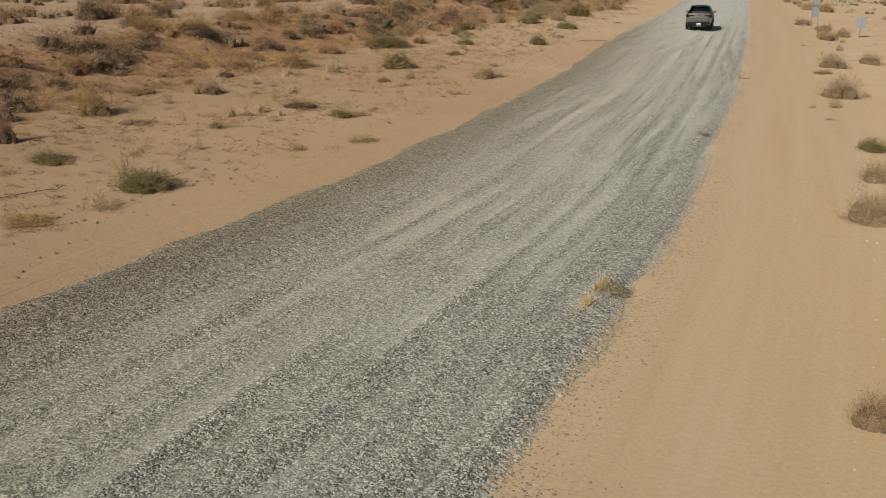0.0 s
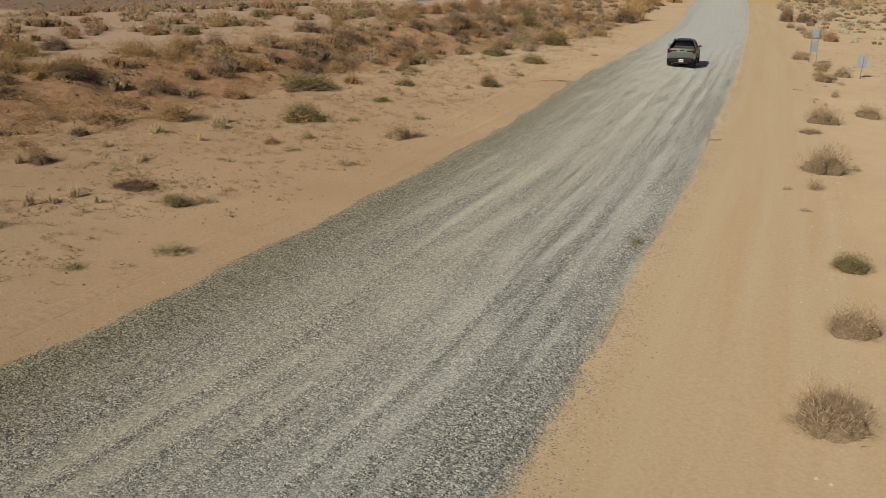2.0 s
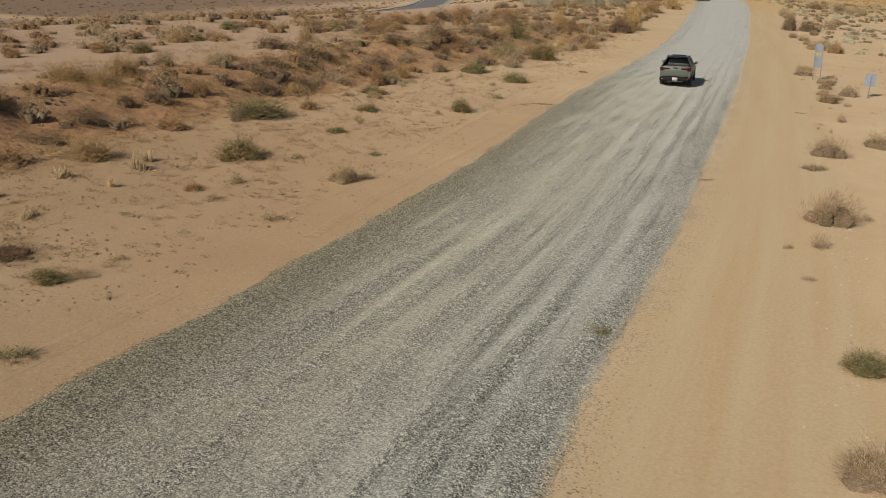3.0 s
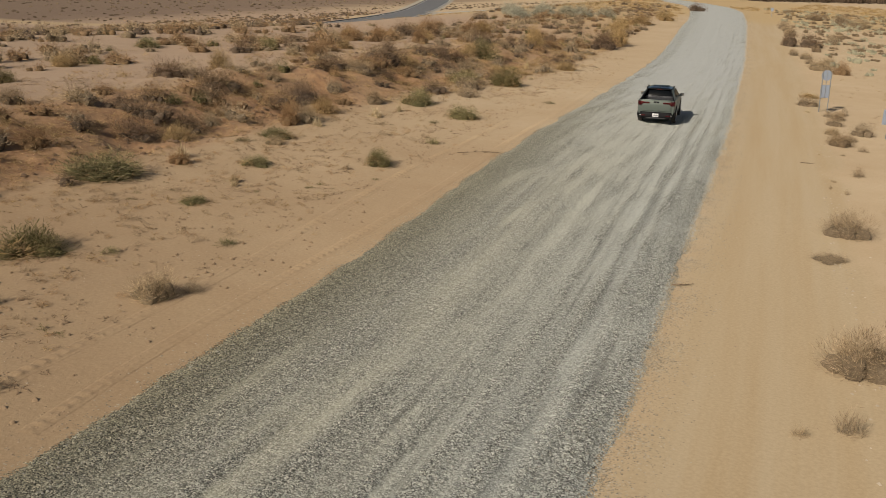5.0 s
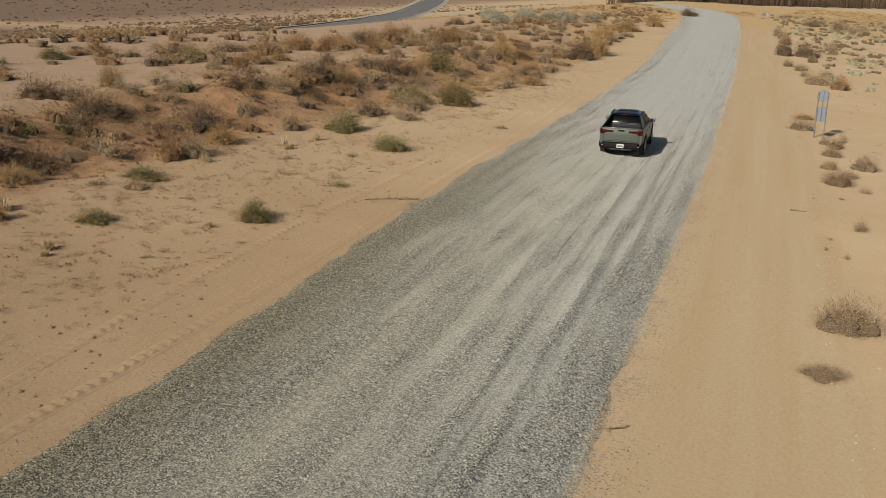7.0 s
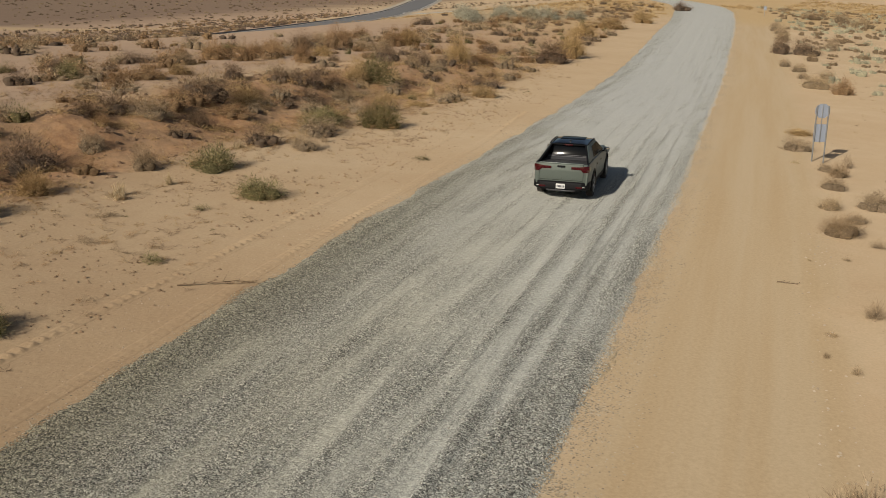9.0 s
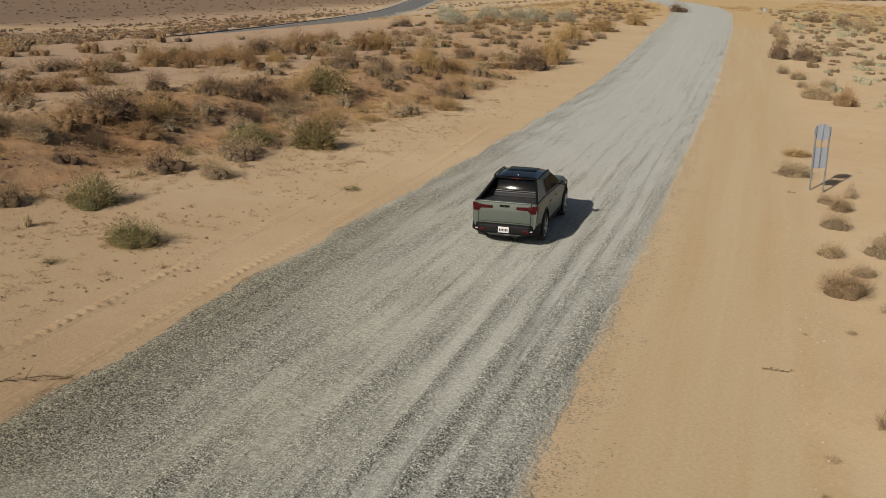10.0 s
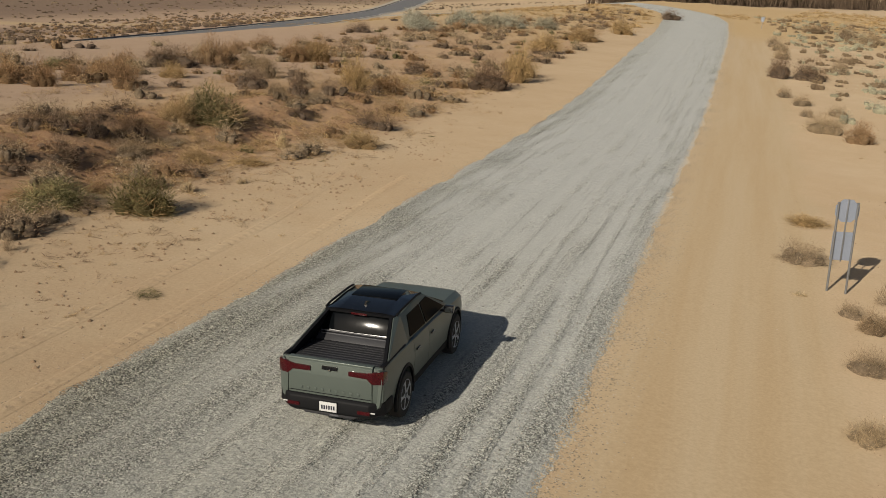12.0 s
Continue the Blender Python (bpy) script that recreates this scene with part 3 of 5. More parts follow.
def fuzz(rng, centre, size, tall, n, lobes=9, length=0.17, width=0.0045, wild=0.55, low=-0.15, core=(), plump=1.0, heart=(0.22, 0.52)):
    """Rounded shrubs at once: each is a cluster of small domes filled with fine twigs, one sliver a twig."""
    kk = len(centre)
    la, lr = rng.uniform(0, 6.283, (kk, lobes)), 0.27 * np.sqrt(rng.uniform(0, 1, (kk, lobes)))
    ctr = np.stack([np.cos(la) * lr, np.sin(la) * lr, rng.uniform(0.02, 0.16, (kk, lobes))], -1)
    rad = np.stack([plump * rng.uniform(0.15, 0.27, (kk, lobes))] * 2 + [rng.uniform(0.40, 0.80, (kk, lobes)) * (1.15 - 1.3 * lr)], -1)
    pick = rng.randint(0, lobes, (kk, n))
    row = np.arange(kk)[:, None]
    c, r = ctr[row, pick], rad[row, pick]
    az, up = rng.uniform(0, 6.283, (kk, n)), rng.uniform(low, 1.0, (kk, n))
    flat = np.sqrt(np.maximum(0, 1 - up**2))
    way = np.stack([np.cos(az) * flat, np.sin(az) * flat, up], -1)
    start = c + way * r * rng.uniform(0.35, 1.0, (kk, n, 1))
    turn = way + wild * rng.normal(0, 1, (kk, n, 3)) + (0, 0, 0.35)
    turn /= np.linalg.norm(turn, axis=-1, keepdims=True)
    tip = start + turn * length * rng.uniform(0.5, 1.2, (kk, n, 1))
    sc = np.stack([size, size, tall], -1)[:, None, :]
    start, tip = centre[:, None, :] + start * sc, centre[:, None, :] + tip * sc
    side = np.cross(tip - start, rng.normal(0, 1, (kk, n, 3)))
    side /= np.linalg.norm(side, axis=-1, keepdims=True) + 1e-9
    side *= (width * np.sqrt(size * np.maximum(size, tall)))[:, None, None] * rng.uniform(0.5, 1.4, (kk, n, 1))
    v = np.stack([start - side, start + side, tip], 2)
    v[..., 2] = np.maximum(v[..., 2], centre[:, None, None, 2] - 0.02)
    v, t = v.reshape(-1, 3), np.arange(kk * n * 3).reshape(-1, 3)
    if not core:
        return v, t, 0
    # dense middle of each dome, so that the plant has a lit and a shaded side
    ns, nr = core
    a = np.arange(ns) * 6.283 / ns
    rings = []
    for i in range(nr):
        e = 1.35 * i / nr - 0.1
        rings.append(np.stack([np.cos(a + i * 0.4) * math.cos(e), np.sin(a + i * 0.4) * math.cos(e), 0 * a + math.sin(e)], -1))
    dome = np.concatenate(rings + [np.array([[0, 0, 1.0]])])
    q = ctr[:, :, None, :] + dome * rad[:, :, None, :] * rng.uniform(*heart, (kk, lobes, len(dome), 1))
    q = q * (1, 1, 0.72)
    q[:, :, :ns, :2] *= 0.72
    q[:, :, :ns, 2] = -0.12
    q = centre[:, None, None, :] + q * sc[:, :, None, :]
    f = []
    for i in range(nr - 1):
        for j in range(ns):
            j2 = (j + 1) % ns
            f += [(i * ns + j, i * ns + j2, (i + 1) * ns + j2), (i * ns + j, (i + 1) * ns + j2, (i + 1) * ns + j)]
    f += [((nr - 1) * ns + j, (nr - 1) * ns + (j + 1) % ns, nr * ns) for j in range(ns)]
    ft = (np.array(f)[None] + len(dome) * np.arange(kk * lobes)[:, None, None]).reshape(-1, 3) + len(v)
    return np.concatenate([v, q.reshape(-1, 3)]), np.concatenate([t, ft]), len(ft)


ORIGIN = np.zeros((1, 3))
ONE = np.ones(1)


def plant_template(kind, seed):
    """One shrub or grass clump, a metre wide and high: woody stems and foliage."""
    rng = np.random.RandomState(seed)
    leaf, n, ln, width, wild, label, cat = {
        "sage": (M_SAGE, 3900, 0.110, 0.0027, 0.40, "dry grey-tan desert shrub of fine twigs on sand", "shrub"),
        "dark": (M_DARK, 3200, 0.105, 0.0036, 0.50, "dark grey-brown leafless shrub on the desert floor", "shrub"),
        "straw": (M_STRAW, 2900, 0.19, 0.0030, 0.30, "straw-coloured dry grass clump on sand", "grass clump"),
        "rust": (M_RUST, 3200, 0.105, 0.0036, 0.45, "rounded rust-brown dry shrub on red earth", "shrub"),
        "green": (M_GREEN, 3400, 0.105, 0.0042, 0.45, "olive-green desert bush with dry lower twigs", "bush"),
        "silver": (M_SILVER, 1900, 0.14, 0.0060, 0.45, "pale silver-green rounded bush in dry grass", "bush"),
        "bunch": (M_PALESTRAW, 0, 0, 0, 0, "small upright clump of pale straw grass on sand", "grass clump"),
        "weed": (M_SAGE, 420, 0.26, 0.0055, 0.55, "small dry grey weed with thin stems on sand", "weed"),
        "sprout": (M_GREEN, 480, 0.22, 0.0070, 0.50, "small green desert weed on sand", "weed")}[kind]
    root = new({"straw": "grass_clump", "bunch": "grass_clump", "green": "bush", "silver": "bush", "weed": "weed", "sprout": "weed"}.get(kind, "shrub"))
    tagged(root, label, cat, group={"straw": "dry grass clumps", "bunch": "dry grass clumps", "green": "green bushes", "silver": "pale bushes", "weed": "small weeds", "sprout": "small weeds"}.get(kind, "desert shrubs"))
    if kind == "bunch":
        # a sheaf of stiff blades, a few of them fallen over
        v, t, _ = tufts(rng, ORIGIN, ONE * 0.8, ONE, 240, 4, 0.15, 1.25, 0.009)
        for name, form in (("grass_sheaf", (v, t)), ("fallen_straw", tufts(rng, ORIGIN, ONE * 1.5, ONE * 0.35, 40, 4, 0.3, 1.5, 0.008)[:2])):
            ob = new(name, np_mesh(name, *form, M_PALESTRAW))
            ob.parent = root
        return root
    v, t, _ = tufts(rng, ORIGIN, ONE * 0.75, ONE * 0.62, 60, 6, 0.2, 1.4, 0.005)
    st = new("woody_base", np_mesh("woody_base", v, t, M_WOOD if kind != "straw" else M_SAGE))
    st.parent = root
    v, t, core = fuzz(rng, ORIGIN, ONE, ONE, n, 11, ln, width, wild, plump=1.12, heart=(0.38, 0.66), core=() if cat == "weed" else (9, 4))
    if kind == "green":
        v2, t2, _ = fuzz(rng, ORIGIN, ONE * 1.02, ONE * 0.6, 700, 8, 0.2, 0.004, 0.5)
        dry = new("dry_skirt", np_mesh("dry_skirt", v2, t2, M_STRAW))
        dry.parent = root
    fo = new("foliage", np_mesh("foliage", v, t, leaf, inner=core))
    fo.parent = root
    return root


def plant_all(kind, places, seed):
    """Copies of three templates at x, y, width, height."""
    rng = random.Random(seed)
    forms = [plant_template(kind, seed + i) for i in range(3)]
    broad, high = {"sage": (1.18, 1.42), "green": (1.58, 1.62), "bunch": (1.15, 1.5)}.get(kind, (1.28, 1.55))
    for i in range(len(places) - 1, -1, -1):
        x, y, w, h = places[i]
        z = min(float(ground_z(np.array(x + a * 0.3 * w), np.array(y + b * 0.3 * w))) for a, b in ((0, 0), (1, 0), (-1, 0), (0, -1))) - 0.02
        if abs(float(aside(x, y))) < float(road_w(y)):
            z = float(road_z(np.array(x), np.array(y))) - 0.02
        form = forms[i % 3]
        form.scale = (w * broad, w * broad, h * high)
        m = Matrix.Translation((x, y, z)) @ Matrix.Rotation(rng.uniform(0, 6.28), 4, "Z")
        if i < 3:
            form.location, form.rotation_euler = (x, y, z), (0, 0, rng.uniform(0, 6.28))
        else:
            copy_thing(form, m)


SAGE_A = [(3.3, 17.7, 0.63, 0.61), (-11.9, 21.0, 0.55, 0.41), (-13.7, 27.1, 0.27, 0.31), (3.1, 28.7, 1.37, 0.85), (-17.5, 29.1, 1.09, 0.25), (3.0, 29.4, 0.84, 0.40),
          (-14.3, 32.0, 0.27, 0.18), (-25.1, 32.3, 0.91, 0.60), (3.3, 33.5, 1.22, 0.69), (-21.3, 34.2, 1.26, 0.34), (-12.7, 34.6, 0.63, 0.18), (-11.9, 40.7, 0.52, 0.32),
          (-12.6, 46.1, 1.22, 0.73), (1.6, 47.0, 0.53, 0.48), (1.7, 50.1, 1.65, 1.14), (-29.3, 58.5, 1.18, 1.01), (0.6, 58.6, 1.12, 0.30), (0.9, 61.8, 1.60, 0.93),
          (-20.0, 62.5, 0.72, 0.45), (-24.5, 64.5, 1.07, 0.83), (2.7, 65.9, 1.39, 0.81), (-21.6, 67.6, 1.13, 0.99), (-19.1, 69.6, 0.71, 0.20), (-29.1, 72.5, 0.98, 1.05)]
SAGE_B = [(-26.8, 73.0, 1.03, 0.75), (-22.2, 75.2, 1.06, 0.87), (-24.6, 75.3, 1.06, 0.83), (-25.5, 79.6, 1.89, 0.92), (-0.3, 80.3, 1.39, 0.74), (-19.7, 81.6, 1.31, 0.71),
          (0.1, 82.5, 0.83, 0.37), (-31.8, 83.1, 1.12, 0.58), (-0.8, 83.9, 0.88, 0.53), (0.6, 84.8, 1.22, 0.79), (-0.9, 87.4, 0.90, 0.64), (-0.9, 90.3, 0.84, 0.58),
          (-1.4, 91.2, 0.65, 0.47), (-0.6, 92.8, 0.61, 0.56), (-24.8, 93.7, 1.50, 0.85), (-2.9, 95.5, 1.55, 0.68), (-36.2, 95.6, 1.98, 1.07), (-25.1, 96.2, 1.27, 0.46),
          (-26.6, 105.5, 1.29, 0.96), (-25.7, 107.8, 1.41, 0.80), (-32.4, 113.7, 1.40, 1.46), (-36.0, 117.9, 2.22, 0.95), (-41.0, 120.1, 1.98, 1.11), (-4.0, 123.5, 1.99, 1.15)]
SAGE_C = [(-5.4, 129.3, 0.95, 0.66), (-3.8, 131.6, 1.33, 0.79), (-6.1, 134.6, 1.38, 0.78), (-7.5, 138.1, 1.25, 0.82), (-5.2, 161.4, 1.70, 1.59), (-12.2, 181.5, 1.80, 1.18)]
SAGE = SAGE_A + SAGE_B + SAGE_C
DARK_A = [(-13.2, 23.4, 0.58, 0.65), (-18.6, 25.2, 0.63, 0.72), (-23.8, 30.6, 0.62, 0.42), (-15.0, 34.9, 1.32, 0.26), (-19.1, 35.6, 0.84, 0.43), (-12.9, 35.9, 0.42, 0.18),
          (-25.9, 39.1, 2.00, 0.93), (-21.2, 39.5, 0.70, 0.29), (-23.7, 41.1, 0.96, 0.38), (-14.4, 41.9, 0.62, 0.19), (1.6, 43.8, 0.40, 0.09), (-26.4, 44.3, 1.69, 0.50),
          (-24.0, 44.9, 1.96, 0.39), (0.8, 46.5, 0.33, 0.19), (-12.2, 46.8, 0.54, 0.27), (-24.4, 47.5, 2.25, 0.58), (-35.8, 49.0, 1.93, 1.25), (-24.9, 50.5, 0.81, 0.45),
          (-33.1, 51.2, 1.75, 0.69), (-24.7, 52.1, 1.21, 0.64), (-24.8, 60.2, 1.96, 0.99), (-15.6, 60.3, 0.28, 0.20), (-24.2, 62.7, 1.54, 0.74), (-26.6, 68.4, 2.15, 1.08)]
DARK_B = [(-30.0, 68.8, 1.71, 0.98), (0.0, 69.2, 0.16, 0.15), (0.8, 72.4, 0.56, 0.48), (-25.0, 72.6, 2.34, 1.13), (-26.5, 76.9, 1.23, 0.74), (-26.6, 78.9, 1.90, 0.93),
          (0.8, 79.3, 0.48, 0.28), (-24.5, 81.5, 1.13, 0.79), (-26.4, 84.2, 2.38, 1.17), (-38.3, 88.2, 1.24, 0.82), (-29.1, 90.3, 1.21, 0.80), (-25.1, 90.3, 1.55, 0.79),
          (-27.2, 91.4, 1.10, 0.87), (-26.7, 92.3, 1.21, 0.87), (-26.2, 93.5, 1.23, 1.00), (-26.0, 95.0, 1.36, 1.02), (-39.6, 95.8, 2.77, 0.55), (-24.7, 104.3, 0.92, 0.56),
          (-29.1, 107.2, 1.71, 1.10), (-26.7, 107.6, 1.23, 1.01), (-38.6, 113.7, 2.64, 1.25), (-29.3, 126.4, 1.36, 0.85), (-45.6, 150.0, 1.98, 0.87), (-9.0, 151.6, 2.12, 1.80)]
DARK_C = [(-7.0, 152.0, 2.32, 1.53)]
DARK = DARK_A + DARK_B + DARK_C
STRAW_A = [(-12.5, 19.6, 1.02, 0.20), (-1.1, 20.0, 0.50, 0.26), (-1.2, 20.9, 0.62, 0.30), (-18.5, 27.7, 0.56, 0.26), (-19.7, 29.8, 1.41, 0.80), (-15.6, 32.2, 0.77, 0.24),
           (-17.1, 37.4, 0.80, 0.31), (-19.3, 41.2, 0.76, 0.45), (-17.7, 41.3, 0.52, 0.35), (-18.5, 43.5, 0.69, 0.58), (-20.7, 43.7, 1.62, 0.69), (-19.0, 44.5, 0.87, 0.46),
           (2.7, 51.2, 0.36, 0.27), (-28.5, 54.7, 1.49, 1.03), (-17.2, 55.8, 0.50, 0.27), (-21.2, 58.3, 0.82, 0.50), (0.6, 68.6, 0.23, 0.22), (-37.1, 69.7, 1.43, 0.67),
           (-22.3, 70.4, 1.21, 0.75), (0.0, 70.6, 0.34, 0.09), (-20.4, 71.9, 0.54, 0.47), (-20.2, 73.9, 0.48, 0.45), (-0.9, 76.5, 0.18, 0.10), (-0.0, 77.2, 0.27, 0.12)]
STRAW_B = [(-21.7, 80.1, 0.79, 0.32), (-26.1, 86.4, 2.33, 0.96), (-32.4, 90.5, 1.32, 0.55), (-20.4, 90.9, 0.79, 0.48), (-2.6, 92.0, 0.42, 0.18), (-19.8, 92.9, 0.51, 0.23),
           (-22.9, 94.8, 1.16, 0.61), (-21.4, 95.8, 1.00, 0.26), (-26.5, 98.3, 1.42, 1.04), (-22.4, 99.3, 0.88, 0.75), (-3.2, 100.7, 1.45, 0.29), (-20.1, 101.5, 1.51, 0.71),
           (-34.5, 108.5, 1.48, 0.72), (-26.2, 112.5, 1.62, 1.87), (-36.0, 125.3, 1.88, 1.50), (-23.1, 128.2, 1.76, 2.02)]
STRAW_C = [(-27.9, 43.1, 1.71, 0.64), (-27.1, 43.8, 1.71, 0.73), (-26.6, 45.1, 1.74, 0.74), (-27.9, 50.6, 1.66, 0.77), (-27.1, 51.7, 1.67, 0.94), (-32.3, 48.2, 1.69, 0.73),
           (-30.1, 73.3, 1.23, 1.13), (-23.5, 61.1, 1.18, 0.71)]
SHEAVES = [(-19.1, 33.0, 0.53, 0.35), (-22.0, 36.3, 0.50, 0.36), (-19.6, 35.2, 0.56, 0.41), (-15.7, 31.7, 0.42, 0.44), (-15.5, 33.0, 0.41, 0.41), (-14.7, 32.9, 0.25, 0.29),
           (-19.2, 38.5, 0.49, 0.36), (-16.8, 36.1, 0.45, 0.25), (-22.4, 43.8, 0.37, 0.32), (-20.8, 67.2, 0.64, 0.43), (-20.2, 71.4, 0.80, 0.42), (-17.5, 56.2, 0.62, 0.34)]
STRAW = STRAW_A + STRAW_B + STRAW_C + SHEAVES
RUST_A = [(-25.3, 35.6, 1.53, 0.82), (-22.2, 41.5, 1.65, 0.63), (-15.6, 42.5, 0.67, 0.25), (-22.1, 49.9, 1.29, 0.55), (-24.5, 54.6, 1.23, 0.69), (-37.6, 57.4, 1.06, 0.60),
          (-20.6, 57.4, 0.74, 0.49), (-36.0, 61.9, 1.23, 0.65), (-22.0, 66.6, 1.11, 1.01), (-25.6, 77.1, 0.81, 0.62), (-20.0, 83.4, 0.36, 0.42), (-24.5, 83.6, 1.51, 0.61),
          (-30.7, 84.0, 1.37, 0.87), (-42.7, 84.7, 1.14, 0.48), (-41.9, 86.2, 1.91, 0.72), (-32.4, 87.9, 2.15, 0.74), (-22.4, 89.2, 0.86, 0.34), (-34.9, 100.1, 1.11, 1.13),
          (-37.2, 100.4, 2.10, 1.16), (-40.5, 101.4, 0.99, 0.68), (-32.0, 102.0, 1.30, 1.36), (-36.5, 103.7, 1.28, 1.01), (-35.9, 104.6, 1.37, 1.01), (-37.6, 107.8, 2.79, 0.84)]
RUST_B = [(-25.3, 114.4, 2.01, 1.07), (-38.1, 116.7, 1.65, 1.75), (-38.3, 118.8, 1.50, 1.23), (-2.3, 121.6, 1.75, 1.09), (-36.7, 123.6, 1.67, 1.41), (-41.6, 124.4, 1.75, 0.97),
          (-42.2, 128.5, 1.96, 0.98)]
RUST = RUST_A + RUST_B
GREEN_A = [(-0.85, 20.9, 0.36, 0.24), (-12.4, 23.1, 1.13, 0.43), (-16.0, 24.1, 0.90, 0.29), (-11.6, 28.6, 0.44, 0.19), (-15.0, 29.8, 0.58, 0.25), (-10.6, 30.6, 0.77, 0.23), (-13.1, 34.0, 0.73, 0.27),
           (-1.9, 37.2, 0.46, 0.15), (3.0, 38.2, 0.75, 0.40), (-15.0, 43.8, 0.41, 0.33), (-17.1, 47.0, 1.36, 0.69), (-15.5, 48.0, 0.47, 0.18), (-13.7, 50.3, 0.55, 0.20),
           (-16.9, 53.2, 0.67, 0.22), (-21.0, 54.2, 2.02, 0.71), (-18.5, 58.9, 0.83, 0.35), (-15.1, 61.6, 0.92, 0.56), (-21.2, 62.2, 0.69, 0.19), (-33.7, 62.3, 0.98, 0.61),
           (-20.6, 63.8, 1.06, 0.43), (-15.3, 67.0, 0.57, 0.25), (-17.4, 71.8, 0.46, 0.17), (-37.2, 71.9, 0.83, 0.45), (-16.9, 74.0, 1.15, 0.59), (-20.5, 76.5, 1.31, 0.90)]
GREEN_B = [(-42.2, 82.4, 1.54, 0.63), (-15.4, 82.7, 0.69, 0.14), (-35.3, 85.8, 1.01, 0.86), (-22.4, 87.1, 1.78, 0.76), (-19.9, 88.2, 1.48, 1.13), (-38.0, 89.3, 1.07, 0.69),
           (-25.7, 99.8, 2.05, 1.40), (-41.1, 107.5, 1.42, 0.56)]
GREEN = GREEN_A + GREEN_B
FAR_SAGE = [(-10.9, 171.5, 1.76, 1.22), (-13.3, 186.7, 2.01, 1.54), (-3.9, 211.5, 3.62, 1.84), (-7.1, 219.5, 3.4, 1.77), (-11.9, 225.2, 3.53, 1.47)]
FAR_DARK = [(-23.4, 123.8, 3.09, 1.5), (-31.7, 222, 3.1, 1.4)]
FAR_STRAW = [(-23.6, 131.7, 1.73, 1.12), (-28.3, 149.7, 2.92, 1.42), (-29.5, 165.9, 2.87, 1.49), (-29.5, 181.9, 2.64, 1.51)]
SILVER = [(-43.4, 158.0, 3.36, 1.4), (-39.3, 172.5, 3.13, 1.5), (-41.4, 171.0, 2.6, 1.4), (-45.0, 160.5, 2.8, 1.3), (-47.0, 164.0, 3.0, 1.5), (-44.2, 168.5, 2.6, 1.3),
          (-45.3, 174.5, 3.2, 1.5), (-42.4, 176.0, 2.5, 1.3), (-37.2, 178.0, 2.8, 1.4)]
little = lambda p: p[2] < 0.62 or (p[2] < 1.0 and p[3] < 0.32 * p[2])
large = lambda places: [p for p in places if not little(p)]
sheaf = lambda p: p[2] < 0.9 and p[0] < 0 and p[1] < 105
plant_all("sage", large(SAGE) + FAR_SAGE, 100)
plant_all("dark", large(DARK) + FAR_DARK, 200)
plant_all("straw", [p for p in large(STRAW) if not sheaf(p)] + FAR_STRAW, 300)
plant_all("bunch", [p for p in STRAW if sheaf(p)], 900)
plant_all("green", large(GREEN), 400)
plant_all("silver", SILVER, 500)
plant_all("rust", large(RUST), 600)
plant_all("weed", [p for p in SAGE + DARK + STRAW + RUST if little(p) and not (p in STRAW and sheaf(p))], 700)
plant_all("sprout", [p for p in GREEN if little(p)], 800)
TAKEN = np.array([p[:2] for p in SAGE + DARK + STRAW + RUST + GREEN])


def clear_of(x, y, gap):
    """1 where no single plant of the lists stands within the gap, else 0."""
    d = np.min(np.hypot(x[:, None] - TAKEN[None, :, 0], y[:, None] - TAKEN[None, :, 1]), axis=1)
    return (d > gap) * 1.0


def highway_gap(x, y):
    """True off the highway, its shoulder and a strip cleared for the camera."""
    off = x - np.interp(y, HL[:, 1], HL[:, 0])
    w = np.interp(y, HL[:, 1], HL[:, 2]) * sm(120, 135, y)
    return np.where(off > 0, off > 1.45 * w + 13 * sm(105, 130, y) * (1 - sm(260, 330, y)), -off > 1.9 * w + 2)


def scatter(rng, n, x0, x1, y0, y1, keep):
    x, y = rng.uniform(x0, x1, n), rng.uniform(y0, y1, n)
    ok = keep(x, y) > rng.uniform(0, 1, n)
    x, y = x[ok], y[ok]
    return np.stack([x, y, ground_z(x, y) - 0.02], -1)


def field(name, label, category, rng, at, wide, high, n, material, grow=fuzz, **how):
    """Uncountable plants of one kind as one object."""
    kk = len(at)
    sz = rng.uniform(0.6, 1.0, kk) ** 1.5 * wide
    v, t, core = grow(rng, at, sz, sz / wide * high * rng.uniform(0.8, 1.25, kk), n, **how)
    return tagged(new(name, np_mesh(name, v, t, material, inner=core)), label, category, kind="stuff")


def beside(x, y):
    return -aside(x, y) - road_w(y)


rng = np.random.RandomState(7)
clump = lambda x, y, s: sm(-0.3, 0.5, wave(x, y, s, 6.5))
brush = lambda x, y: sm(-0.5, 3.0, beside(x, y) - verge(y)) * (1 - (0.90 - 0.42 * sm(95, 130, y)) * sm(27.5, 30, -x)) * (1 - 0.85 * sm(40, 46, -x)) * (0.35 + 0.65 * clump(x, y, 60)) * highway_gap(x, y)
seen = lambda x, y: y > -x + 1.0                 # leaves out brush beyond the camera's left edge of view
soft = dict(lobes=7, length=0.12, width=0.0050, wild=0.5, core=(6, 3), plump=1.15, heart=(0.30, 0.58))
loose = dict(lobes=5, length=0.11, width=0.0075, wild=0.55, core=(6, 3), plump=1.2, heart=(0.33, 0.62))
small = dict(lobes=4, length=0.18, width=0.0055, wild=0.7, plump=1.1)


